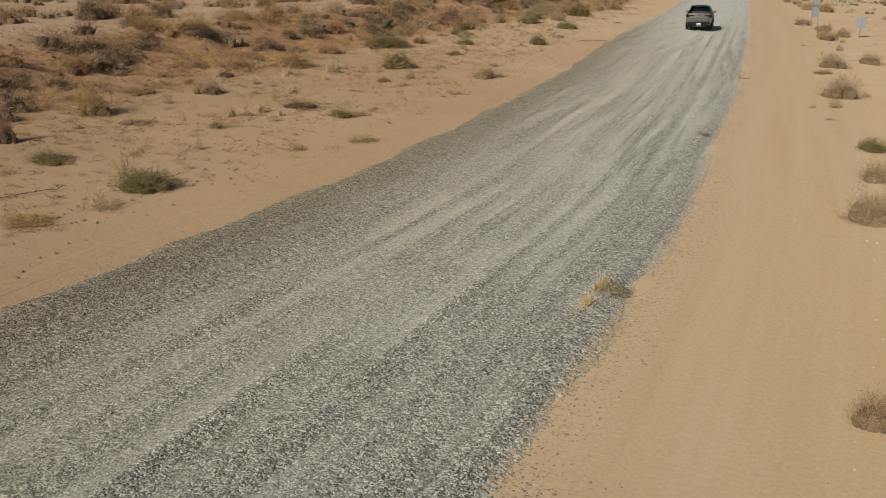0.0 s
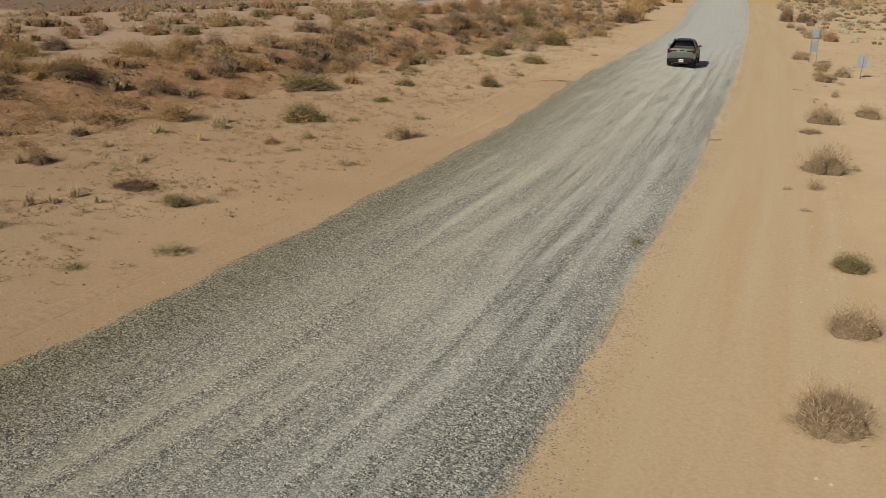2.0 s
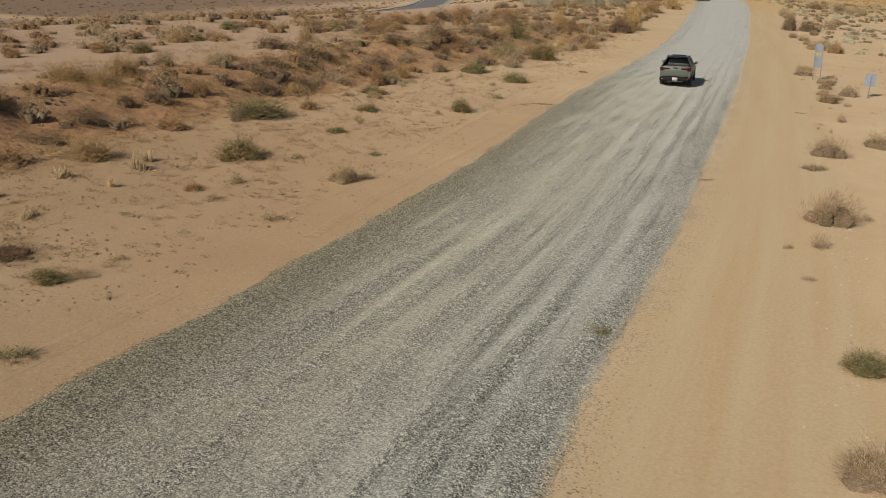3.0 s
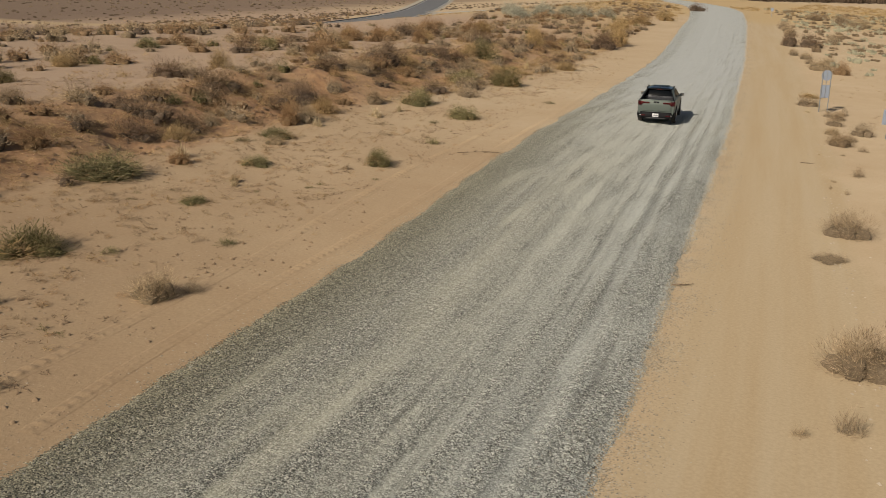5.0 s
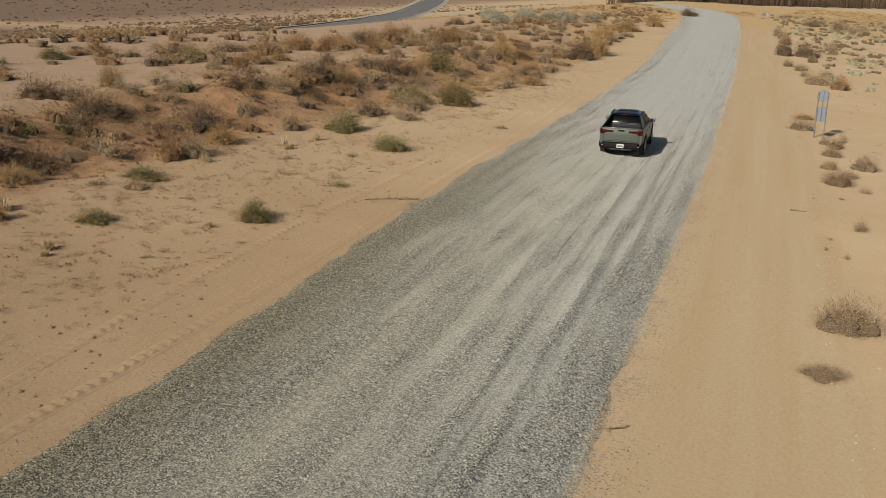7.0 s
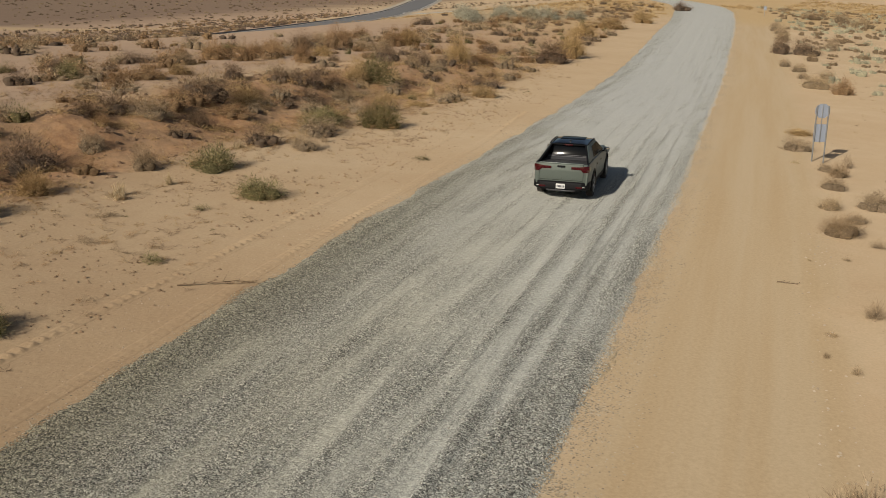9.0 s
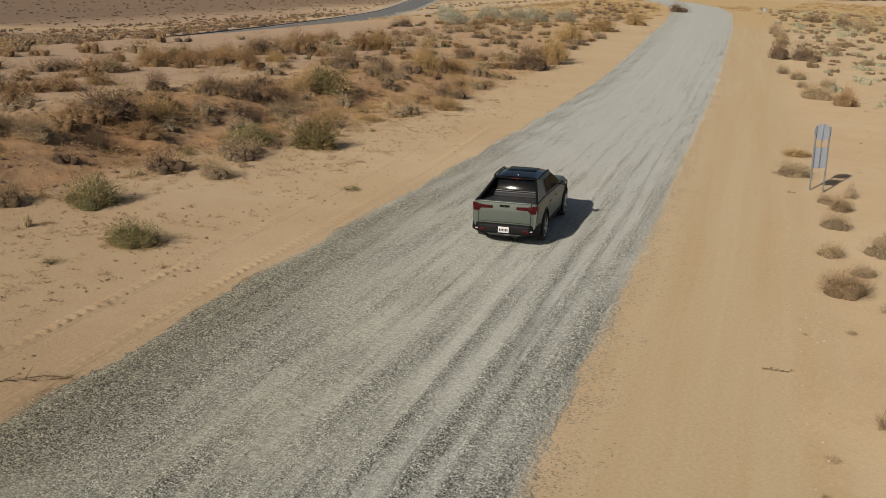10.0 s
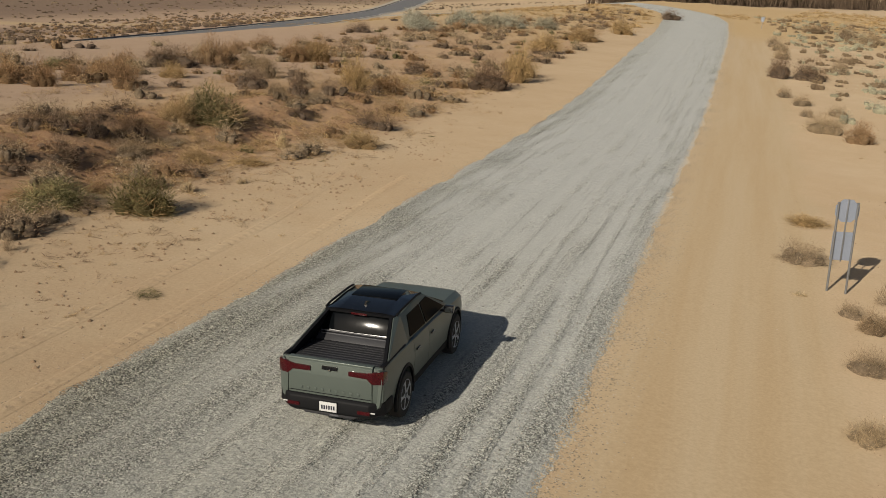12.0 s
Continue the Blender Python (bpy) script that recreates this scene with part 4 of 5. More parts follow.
def brush_field(name, label, tries, wide, high, n, material, keep):
    """One kind of brush: fine twigs on the bank, coarser ones farther off."""
    for y0, y1, share, many, how in ((16, 112, 0.42, n, soft), (112, 245, 0.62, n // 2, loose)):
        at = scatter(rng, int(tries * share), -56, -13, y0, y1, lambda x, y: keep(x, y) * seen(x, y) * clear_of(x, y, 1.1))
        field(name, label, "brush", rng, at, wide, high, many, material, **how)


field("dry_brush", "low straw and rust coloured dry brush carpeting the bank", "brush", rng,
      scatter(rng, 9500, -56, -12, 16, 240, lambda x, y: brush(x, y) * seen(x, y)), 1.5, 0.62, 80, M_STRAW, **small)
near_brush = lambda x, y: seen(x, y) * sm(-0.8, 2.0, beside(x, y) - verge(y)) * (1 - 0.85 * sm(27.5, 29, -x)) * (0.3 + 0.7 * clump(x, y, 55))
field("straw_tussocks", "small golden dry grass tussocks between the bushes", "grass", rng,
      scatter(rng, 8500, -34, -14, 22, 124, near_brush), 1.1, 0.55, 62, M_STRAW, lobes=4, length=0.26, width=0.0060, wild=0.4, plump=1.1)
field("rust_tussocks", "small rust-brown dry tussocks between the bushes", "grass", rng,
      scatter(rng, 4200, -34, -14, 22, 118, near_brush), 1.0, 0.44, 70, M_RUST, lobes=4, length=0.24, width=0.0065, wild=0.5, plump=1.1)
brush_field("rust_brush", "rounded rust-brown dry bushes on the bank", 4400, 1.9, 1.12, 540, M_RUST, lambda x, y: brush(x, y) * clump(x, y, 59))
brush_field("dark_brush", "dark grey-brown leafless brush on the bank", 5000, 2.1, 1.22, 680, M_DARK, lambda x, y: brush(x, y) * clump(x, y, 61))
brush_field("sage_brush", "dry grey-tan sagebrush scattered over the desert", 5400, 2.0, 1.2, 570, M_SAGE, lambda x, y: brush(x, y) * clump(x, y, 62))
brush_field("olive_brush", "olive-green desert bushes among dry brush", 1500, 1.5, 1.0, 600, M_GREEN, lambda x, y: brush(x, y) * clump(x, y, 63))
field("flat_brush", "rounded tan and grey bushes spaced over the pale flat", "brush", rng,
      scatter(rng, 520, -78, -35, 44, 190, lambda x, y: seen(x, y) * sm(27.5, 30, -x) * (1 - sm(98, 115, y) * sm(40, 45, -x)) * (0.25 + 0.75 * clump(x, y, 58)) * highway_gap(x, y)), 2.6, 1.6, 360, M_RUST, **loose)
field("flat_sage", "rounded pale sage bushes spaced over the pale flat", "brush", rng,
      scatter(rng, 620, -78, -35, 44, 190, lambda x, y: seen(x, y) * sm(27.5, 30, -x) * (1 - sm(98, 115, y) * sm(40, 45, -x)) * (0.25 + 0.75 * clump(x, y, 57)) * highway_gap(x, y)), 2.5, 1.5, 360, M_SAGE, **loose)
plain_l = lambda x, y: sm(26, 36, beside(x, y)) * (0.25 + 0.75 * clump(x, y, 64)) * highway_gap(x, y) * (y > -0.92 * x)
far = dict(lobes=4, length=0.12, width=0.013, wild=0.6, core=(6, 2), plump=1.25, heart=(0.36, 0.76))
field("far_brush", "brown desert brush scattered over the far plain", "brush", rng,
      scatter(rng, 3600, -430, -40, 40, 620, plain_l), 3.0, 1.6, 48, M_DARK, **far)
field("far_sage", "tan sagebrush scattered over the far plain", "brush", rng,
      scatter(rng, 2600, -430, -40, 40, 620, plain_l), 3.0, 1.6, 48, M_SAGE, **far)
field("plain_brush", "rounded brown bushes dotted over the pale plain", "brush", rng,
      scatter(rng, 3200, -230, -44, 70, 420, plain_l), 2.5, 1.4, 58, M_DARK, **far)
field("plain_rust", "rounded rust-tan bushes dotted over the pale plain", "brush", rng,
      scatter(rng, 2800, -230, -44, 70, 420, plain_l), 2.4, 1.4, 58, M_RUST, **far)
right_of = lambda x, y: sm(6.0, 8.5, -beside(x, y) - 2 * road_w(y))
field("sage_scrub", "grey-green sage scrub beside the sand track", "brush", rng,
      scatter(rng, 1500, -25, 12, 104, 262, lambda x, y: right_of(x, y) * (0.15 + 0.85 * clump(x, y, 66)) * sm(105, 170, y)), 2.1, 1.3, 100, M_SAGE, **loose)
field("silver_scrub", "pale grey-green scrub beside the sand track", "brush", rng,
      scatter(rng, 1300, -25, 12, 110, 262, lambda x, y: right_of(x, y) * clump(x, y, 67) * sm(105, 190, y)), 2.1, 1.3, 100, M_SILVER, **loose)
field("near_scrub", "sparse dry scrub on the sand", "brush", rng,
      scatter(rng, 55, 3, 12, 12, 120, lambda x, y: sm(9.0, 11.0, -beside(x, y) - 2 * road_w(y)) * (0.3 + 0.7 * clump(x, y, 68))), 1.2, 0.65, 800, M_SAGE, lobes=8, core=(7, 3))
field("golden_grass", "golden dry grass field at the far bend", "grass", rng,
      scatter(rng, 2600, -90, 30, 195, 330, lambda x, y: (np.abs(aside(x, y)) > road_w(y) + 1.5) * (y < 262) * (0.8 * (aside(x, y) < 0) + 0.8 * sm(228, 250, y) * (aside(x, y) > 0)) + 0.9 * (y >= 262) * (np.abs(x + 40) > 20) * highway_gap(x, y)), 2.8, 0.6, 45, M_STRAW, lobes=4, length=0.3, width=0.016)
tuft_keep = lambda x, y: seen(x, y) * (sm(0.8, 4.5, beside(x, y)) * (0.15 + 0.85 * clump(x, y, 70)) + 0.12 * right_of(x, y)) * (1 - 0.6 * sm(80, 120, y))
field("grass_tufts", "small dry grass tufts and litter on the sand", "grass", rng,
      scatter(rng, 12000, -34, 8, 12, 130, tuft_keep), 0.50, 0.24, 26, M_STRAW, lobes=3, length=0.32, width=0.013)
field("twig_litter", "grey dead twigs lying on the sand", "litter", rng,
      scatter(rng, 11000, -34, 8, 12, 130, tuft_keep), 0.62, 0.20, 22, M_DARK, lobes=3, length=0.35, width=0.011)
weedy = lambda x, y: seen(x, y) * sm(1.5, 5.0, beside(x, y)) * (1 - sm(11, 15, beside(x, y))) * (0.25 + 0.75 * clump(x, y, 75)) * (1 - 0.7 * sm(60, 80, y))
field("low_weeds", "low dry weeds with grey stems on the sand", "weeds", rng,
      scatter(rng, 3200, -26, -8, 12, 118, weedy), 0.58, 0.32, 110, M_SAGE, lobes=6, length=0.2, width=0.007, wild=0.7, plump=1.1)
field("rust_weeds", "low rust-coloured weeds on the sand", "weeds", rng,
      scatter(rng, 2300, -26, -8, 12, 118, weedy), 0.52, 0.28, 110, M_RUST, lobes=6, length=0.2, width=0.007, wild=0.7, plump=1.1)
field("green_sprouts", "small green desert weeds on the sand", "weeds", rng,
      scatter(rng, 170, -22, 4, 14, 110, lambda x, y: sm(1.5, 4, beside(x, y)) * (1 - sm(9, 13, beside(x, y)))), 0.45, 0.15, 120, M_GREEN, lobes=5, length=0.25, width=0.010)

# the brown belt of bare stalks far beyond the bend
bx = rng.uniform(0, 1, 900)
px = -66 + bx * 116
py = np.interp(px, [-66, -48, -31, -5, 40, 130], [300, 300, 318, 384, 490, 530]) + rng.uniform(0, 30, 900)
field("bare_thicket", "brown leafless thicket along the far edge of the grass", "thicket", rng,
      np.stack([px, py, land(px, py)], -1), 6.0, 7.0, 24, M_REED, tufts, width=0.012, lean=0.6, droop=0.05)


# ---- stones ----
def stones(name, label, category, rng, at, size, material, squash=0.6):
    """Loose angular stones as one object."""
    kk = len(at)
    form = np.array([(1, 0, -0.35), (0, 1, -0.35), (-1, 0, -0.35), (0, -1, -0.35), (0.3, 0.1, 0.95), (-0.35, -0.1, 0.85)], float)
    face = np.array([(0, 1, 4), (1, 2, 5), (1, 5, 4), (2, 3, 5), (3, 0, 4), (3, 4, 5)])
    v = form[None] * rng.uniform(0.65, 1.25, (kk, 6, 3)) + rng.normal(0, 0.12, (kk, 6, 3))
    a = rng.uniform(0, 6.283, kk)
    c, s = np.cos(a)[:, None], np.sin(a)[:, None]
    v = np.stack([v[..., 0] * c - v[..., 1] * s, v[..., 0] * s + v[..., 1] * c, v[..., 2] * squash + 0.25], -1)
    v = v * size[:, None, None] + at[:, None, :]
    t = (face[None] + 6 * np.arange(kk)[:, None, None]).reshape(-1, 3)
    return tagged(new(name, np_mesh(name, v.reshape(-1, 3), t, material)), label, category, kind="stuff")


def on_road(rng, n, y0, y1):
    y = rng.uniform(y0, y1, n)
    a = rng.uniform(-1.0, 1.0, n)
    s = np.interp(y, CY, CS)
    heap = gravel_height(a, s, a * 0, y * 0) - 0.05 * (1 - a**2)
    ok = rng.uniform(0, 1, n) < 0.18 + 16 * np.maximum(heap - 0.045, 0) + 0.45 * sm(0.5, 0.9, np.abs(a))
    y, a = y[ok], a[ok]
    slope = (road_x(y + 1) - road_x(y - 1)) / 2
    x = road_x(y) + a * road_w(y) * np.sqrt(1 + slope**2)
    return np.stack([x, y, road_z(x, y)], -1)


at = on_road(rng, 30000, 9, 90)
stones("gravel_stones", "loose crushed grey gravel stones on the road", "gravel", rng, at, rng.uniform(0.010, 0.026, len(at)), M_STONE)
spill = rng.uniform(0, 1, (8500, 3))
y = 11 + spill[:, 0] * 90
side = np.where(spill[:, 1] < 0.35, -1, 1)
u = side * (road_w(y) * 0.98 + np.where(side > 0, 1.3, 0.8) * spill[:, 2] ** 4.5)
x = road_x(y) + u
stones("spilled_gravel", "small tan stones spilled onto the sand along the road", "gravel", rng, np.stack([x, y, ground_z(x, y)], -1), rng.uniform(0.008, 0.026, len(x)), M_SPILL)
at = scatter(rng, 32000, -20, 8, 12, 112, lambda x, y: (np.abs(aside(x, y)) > road_w(y)) * (0.1 + 0.9 * clump(x, y, 72)) * np.where(aside(x, y) > 0, 0.05 + 0.4 * sm(4.2, 6, aside(x, y) - road_w(y)), 1))
at[:, 2] += 0.02
stones("pebbles", "small tan and brown pebbles scattered over the sand", "pebbles", rng, at, rng.uniform(0.006, 0.026, len(at)), M_PEBBLE)
y = rng.uniform(14, 80, 420)
x = road_x(y) + road_w(y) + rng.normal(4.35, 0.28, 420)
stones("berm_stones", "pale stones along the low berm of the sand track", "stones", rng, np.stack([x, y, ground_z(x, y)], -1), rng.uniform(0.012, 0.045, 420), M_PALE)
at = scatter(rng, 24000, -32, -14, 14, 130, lambda x, y: seen(x, y) * (0.25 * sm(-1, 2, beside(x, y) - verge(y)) + 0.75 * sm(21.5, 23.5, -x)) * (1 - sm(27.5, 30, -x)) * (0.15 + 0.85 * clump(x, y, 74)))
at[:, 2] += 0.01
stones("earth_clods", "crumbled red-brown earth clods on the bank", "clods", rng, at, rng.uniform(0.10, 0.38, len(at)) ** 2.0, M_EARTH, 0.5)

at = scatter(rng, 15000, -24, -9, 13, 105, lambda x, y: seen(x, y) * sm(0.6, 2.5, beside(x, y)) * (0.12 + 0.88 * clump(x, y, 76)))
at[:, 2] += 0.015
stones("sand_clods", "small crumbled clods of tan sand between the weeds", "clods", rng, at, rng.uniform(0.10, 0.27, len(at)) ** 2.0, M_CLOD, 0.6)


# ---- tyre tracks pressed into the sand ----
def tread_track(line, width, name, lugs=1.0):
    """A strip of sand along a smooth line: a row of lugs, a smooth groove beside it and low rims."""
    L = smooth_line([(x, y, 0) for x, y in line], 0.065)
    L[:, 2] = width * 0.5
    r = len(line)

    def pressed(a, s, x, y):
        lug = 0.5 + 0.5 * np.sin(s * 6.283 / 0.31 + 1.8 * np.abs(a + 0.1) + 0.5 * wave(s, 0 * s, r, 3))
        lug = sm(0.25, 0.8, lug) * (1 - sm(0.36, 0.52, np.abs(a + 0.15))) * (0.55 + 0.45 * wave(s, 0 * s, r + 1, 5))
        fade_or_wear = 0.25 + 0.75 * sm(-0.5, 0.4, wave(s, 0 * s, r + 2, 13))
        z = 0.046 * lug * lugs - 0.006 * np.exp(-((a - 0.52) / 0.13) ** 2) + 0.006 * np.exp(-((a - 0.74) / 0.10) ** 2) + 0.006 * np.exp(-((a + 0.74) / 0.12) ** 2)
        z = 0.010 + z * fade_or_wear + 0.006 * wave(x, y, r + 3, 0.18) + 0.004 * wave(x, y, r + 4, 0.07)
        return ground_z(x, y) - land(x, y) + z - 0.035 * sm(0.58, 1.0, np.abs(a))

    m, _ = strip(name, L, np.linspace(-1, 1, 15), pressed, M_SAND)
    co = np.zeros(len(m.vertices) * 3, np.float32)
    m.vertices.foreach_get("co", co)
    co = co.reshape(-1, 3)
    at = m.attributes.new("rust", "FLOAT", "POINT")
    at.data.foreach_set("value", rusty(co[:, 0], co[:, 1]).astype(np.float32))
    tagged(new(name, m), "tyre tread prints pressed into the tan sand", "tyre track", kind="stuff")


tread_track([(-9.9, 13), (-10.0, 19), (-10.08, 25), (-10.3, 31), (-10.5, 35)], 0.7, "tyre_track", 0.25)
tread_track([(-11.9, 40), (-12.3, 48), (-13.0, 54), (-13.9, 62), (-14.4, 69), (-15.0, 76), (-15.9, 84), (-16.9, 91), (-18.6, 98)], 0.52, "tyre_track")
tread_track([(-10.2, 40), (-10.8, 45), (-11.4, 54), (-12.1, 62), (-12.8, 68), (-13.3, 73), (-13.7, 78), (-14.4, 84), (-15.3, 91), (-16.4, 98)], 0.50, "tyre_track")


# ---- dead branches ----
def branch(name, at, length, turn, seed, label):
    r = random.Random(seed)
    bm = bmesh.new()
    p, d = Vector((0, 0, 0.03)), Vector((1, 0, 0.04))
    for i in range(5):
        q = p + d * length / 5
        tube(p, q, 0.018 * (1 - i / 7), 0.018 * (1 - (i + 1) / 7), 6, bm)
        for _ in range(2):
            e = q + Vector((r.uniform(0.05, 0.3), r.uniform(-0.25, 0.25), r.uniform(0, 0.12))) * length * 0.6
            tube(q, e, 0.008, 0.004, 5, bm)
        p, d = q, Vector((1, r.uniform(-0.35, 0.35), r.uniform(-0.1, 0.08))).normalized()
        p.z = max(p.z, 0.02)
    me = bpy.data.meshes.new(name)
    bm.to_mesh(me)
    bm.free()
    me.materials.append(M_WOOD)
    ob = new(name, me)
    ob.location = (at[0], at[1], float(ground_z(at[0], at[1])))
    ob.rotation_euler = (0, 0, radians(turn))
    tagged(ob, label, "branch", group="dead branches")


branch("dead_branch", (-13.75, 65.9), 1.7, 38, 1, "dry dead branch lying on sand beside gravel")
branch("dead_branch", (-12.9, 66.6), 0.8, 30, 2, "dry dead branch lying on sand beside gravel")
branch("dead_branch", (-2.85, 53.7), 0.55, 35, 3, "thin dead stick at the gravel's edge")
branch("dead_branch", (-14.3, 20.6), 1.3, 60, 4, "pale dead stick leaning in dry weeds")
branch("dead_branch", (-1.5, 74.1), 0.55, 12, 5, "dry weed stalk lying on the sand track")
branch("dead_branch", (-4.5, 68.5), 0.6, 75, 6, "thin dead stick at the gravel's edge")


# ---- signs, seen from behind ----
M_GALV = plain("galvanised_steel", (0.42, 0.43, 0.44), 0.42, 0.8, grain=0.2, scale=14.0)
M_ALU = plain("bare_aluminium_sheet", (0.36, 0.40, 0.48), 0.5, 0.3, grain=0.12, scale=5.0)


def plate(points, thick):
    """A flat sheet in the x-z plane with rounded rim."""
    bm = bmesh.new()
    f = bm.faces.new([bm.verts.new((x, 0, z)) for x, z in points])
    ex = bmesh.ops.extrude_face_region(bm, geom=[f])
    bmesh.ops.translate(bm, vec=(0, thick, 0), verts=[v for v in ex["geom"] if isinstance(v, bmesh.types.BMVert)])
    bmesh.ops.recalc_face_normals(bm, faces=bm.faces)
    return bm


def ngon(cx, cz, r, n, start):
    return [(cx + r * math.cos(start + 6.28319 * i / n), cz + r * math.sin(start + 6.28319 * i / n)) for i in range(n)]


def two_post_sign():
    root = new("road_sign")
    for x in (-0.235, 0.235):
        bm = tube((x, 0, -0.3), (x, 0, 2.33), 0.030, n=12)
        tube((x, 0, 2.33), (x, 0, 2.35), 0.033, n=12, bm=bm)
        part("post", bm, M_GALV, root)
        for z in (0.95, 1.45, 1.95, 2.2):
            part("bolt", tube((x, -0.038, z), (x, 0.06, z), 0.012, n=8), M_GALV, root)
    part("panel", plate(ngon(0, 2.13, 0.315, 8, math.pi / 8), 0.004), M_ALU, root, "octagonal aluminium panel seen from behind").location = (0, 0.034, 0)
    part("panel", plate([(-0.27, 0.84), (0.27, 0.84), (0.27, 1.58), (-0.27, 1.58)], 0.004), M_ALU, root, "rectangular aluminium panel seen from behind").location = (0, 0.034, 0)
    part("stiffener", box(0.035, 0.03, 1.62, (0, 0.018, 1.62), 0.004), M_GALV, root, "vertical galvanised back bar")
    tagged(root, "two-post road sign with aluminium panels, its back shown", "road sign")
    return root


s1 = two_post_sign()
s1.location = (-1.83, 92.98, float(ground_z(-1.83, 92.98)))
s1.rotation_euler = (0, radians(-2.5), radians(16))


def one_post_sign(name, h, w, ph, at, turn, label):
    root = new(name)
    part("post", box(0.06, 0.035, h + 0.3, (0, 0, (h - 0.3) / 2), 0.006), M_GALV, root)
    part("panel", plate([(-w / 2, h - ph), (w / 2, h - ph), (w / 2, h), (-w / 2, h)], 0.004), M_ALU, root, "flat pale sign panel").location = (0, 0.02, 0)
    for z in (h - ph * 0.8, h - ph * 0.2):
        part("bolt", tube((0, -0.03, z), (0, 0.03, z), 0.012, n=8), M_GALV, root)
    root.location = (*at, float(ground_z(*at)))
    root.rotation_euler = (0, 0, radians(turn))
    tagged(root, label, "road sign")


one_post_sign("road_sign", 1.45, 0.62, 0.75, (1.7, 84.6), 14, "small one-post sign with a pale back panel")
one_post_sign("marker_post", 1.6, 0.45, 0.6, (-19.1, 224.0), 10, "white marker sign among sage scrub")


# ---- the pickup truck: y ahead, origin on the ground under the rear axle ----
M_PAINT = plain("sage_green_paint", (0.138, 0.164, 0.142), 0.44, 0.2, 0.1, 0.05, 6.0)
M_TRIM = plain("black_plastic_trim", (0.010, 0.010, 0.011), 0.62, grain=0.3, scale=40.0)
M_GLOSS = plain("gloss_black", (0.008, 0.008, 0.009), 0.18, coat=0.6)
M_GLASS = plain("dark_tinted_glass", (0.005, 0.006, 0.007), 0.10, coat=0.0, grain=0.02, scale=2.0)
M_GLASS.node_tree.nodes["Principled BSDF"].inputs["Specular IOR Level"].default_value = 0.10
M_REARGLASS = plain("rear_glass", (0.004, 0.005, 0.006), 0.09, grain=0.02, scale=1.0)
M_REARGLASS.node_tree.nodes["Principled BSDF"].inputs["Specular IOR Level"].default_value = 0.25
M_TINT = plain("smoked_side_glass", (0.010, 0.011, 0.012), 0.2, grain=0.1)
M_TINT.node_tree.nodes["Principled BSDF"].inputs["Specular IOR Level"].default_value = 0.01
M_TRIM.node_tree.nodes["Principled BSDF"].inputs["Specular IOR Level"].default_value = 0.2
M_RED = plain("red_lamp_lens", (0.060, 0.003, 0.005), 0.16, coat=0.6)
M_CLEAR = plain("clear_lamp_lens", (0.75, 0.75, 0.72), 0.15, coat=0.5)
M_RUBBER = plain("tyre_rubber", (0.050, 0.044, 0.037), 0.85, grain=0.35, scale=20.0, bump=0.4)
M_ALLOY = plain("machined_alloy", (0.72, 0.72, 0.73), 0.35, 0.4, grain=0.08)
M_COVER = plain("dark_slat_cover", (0.045, 0.045, 0.048), 0.36, grain=0.2, scale=25.0)
M_BAR = plain("brushed_aluminium", (0.16, 0.16, 0.17), 0.5, 0.4, grain=0.1)
M_PLATE = plain("white_plate", (0.75, 0.75, 0.73), 0.45)
M_INK = plain("dark_ink", (0.03, 0.03, 0.05), 0.5)
M_CHROME = plain("chrome", (0.7, 0.7, 0.71), 0.10, 1.0)

TY = np.array([-1.02, -0.92, -0.6, 0.0, 0.6, 1.4, 2.2, 2.7, 3.1, 3.45, 3.70, 3.84, 3.90])
SIDE = np.array([0.895, 0.925, 0.945, 0.950, 0.940, 0.935, 0.940, 0.948, 0.945, 0.920, 0.865, 0.780, 0.690])   # half width
BELT = np.array([1.13, 1.14, 1.145, 1.14, 1.12, 1.09, 1.06, 1.04, 1.015, 0.98, 0.93, 0.87, 0.80])             # shoulder height
DECK = np.array([1.00, 1.03, 1.03, 1.03, 1.06, 1.08, 1.09, 1.10, 1.085, 1.05, 0.99, 0.92, 0.84])              # height of the middle
SILL = np.array([0.50, 0.44, 0.36, 0.30, 0.27, 0.26, 0.26, 0.27, 0.28, 0.28, 0.27, 0.28, 0.33])


def along(table, y):
    """Smooth value of a table of the truck's stations."""
    i = int(np.clip(np.searchsorted(TY, y) - 1, 0, len(TY) - 2))
    t = float(np.clip((y - TY[i]) / (TY[i + 1] - TY[i]), 0, 1))
    a, b, c, d = table[max(i - 1, 0)], table[i], table[i + 1], table[min(i + 2, len(table) - 1)]
    return float(0.5 * (2 * b + (c - a) * t + (2 * a - 5 * b + 4 * c - d) * t * t + (3 * b - a - 3 * c + d) * t**3))


def flank(y):
    """Half section of the body from sill to shoulder: pairs of x and z."""
    w, zb, zs = along(SIDE, y), along(SILL, y), along(BELT, y)
    h = zs - zb
    return [(w * 0.90, zb), (w * 0.955, zb + 0.05), (w * 0.975, zb + 0.22 * h), (w * 0.985, zb + 0.40 * h), (w, zb + 0.62 * h),
            (w * 0.998, zb + 0.74 * h), (w * 0.978, zb + 0.90 * h), (w * 0.955, zs - 0.012), (w * 0.925, zs)]


def body_ring(y):
    f = flank(y)
    d = along(DECK, y)
    top = [(f[-1][0] * 0.9, max(f[-1][1] - 0.002, d) if y > 0.5 else d + 0.01), (f[-1][0] * 0.55, d + 0.006), (0.0, d + 0.012)]
    half = [(0.0, f[0][1]), (f[0][0] * 0.6, f[0][1])] + f + top
    return half + [(-x, z) for x, z in half[-2:0:-1]]


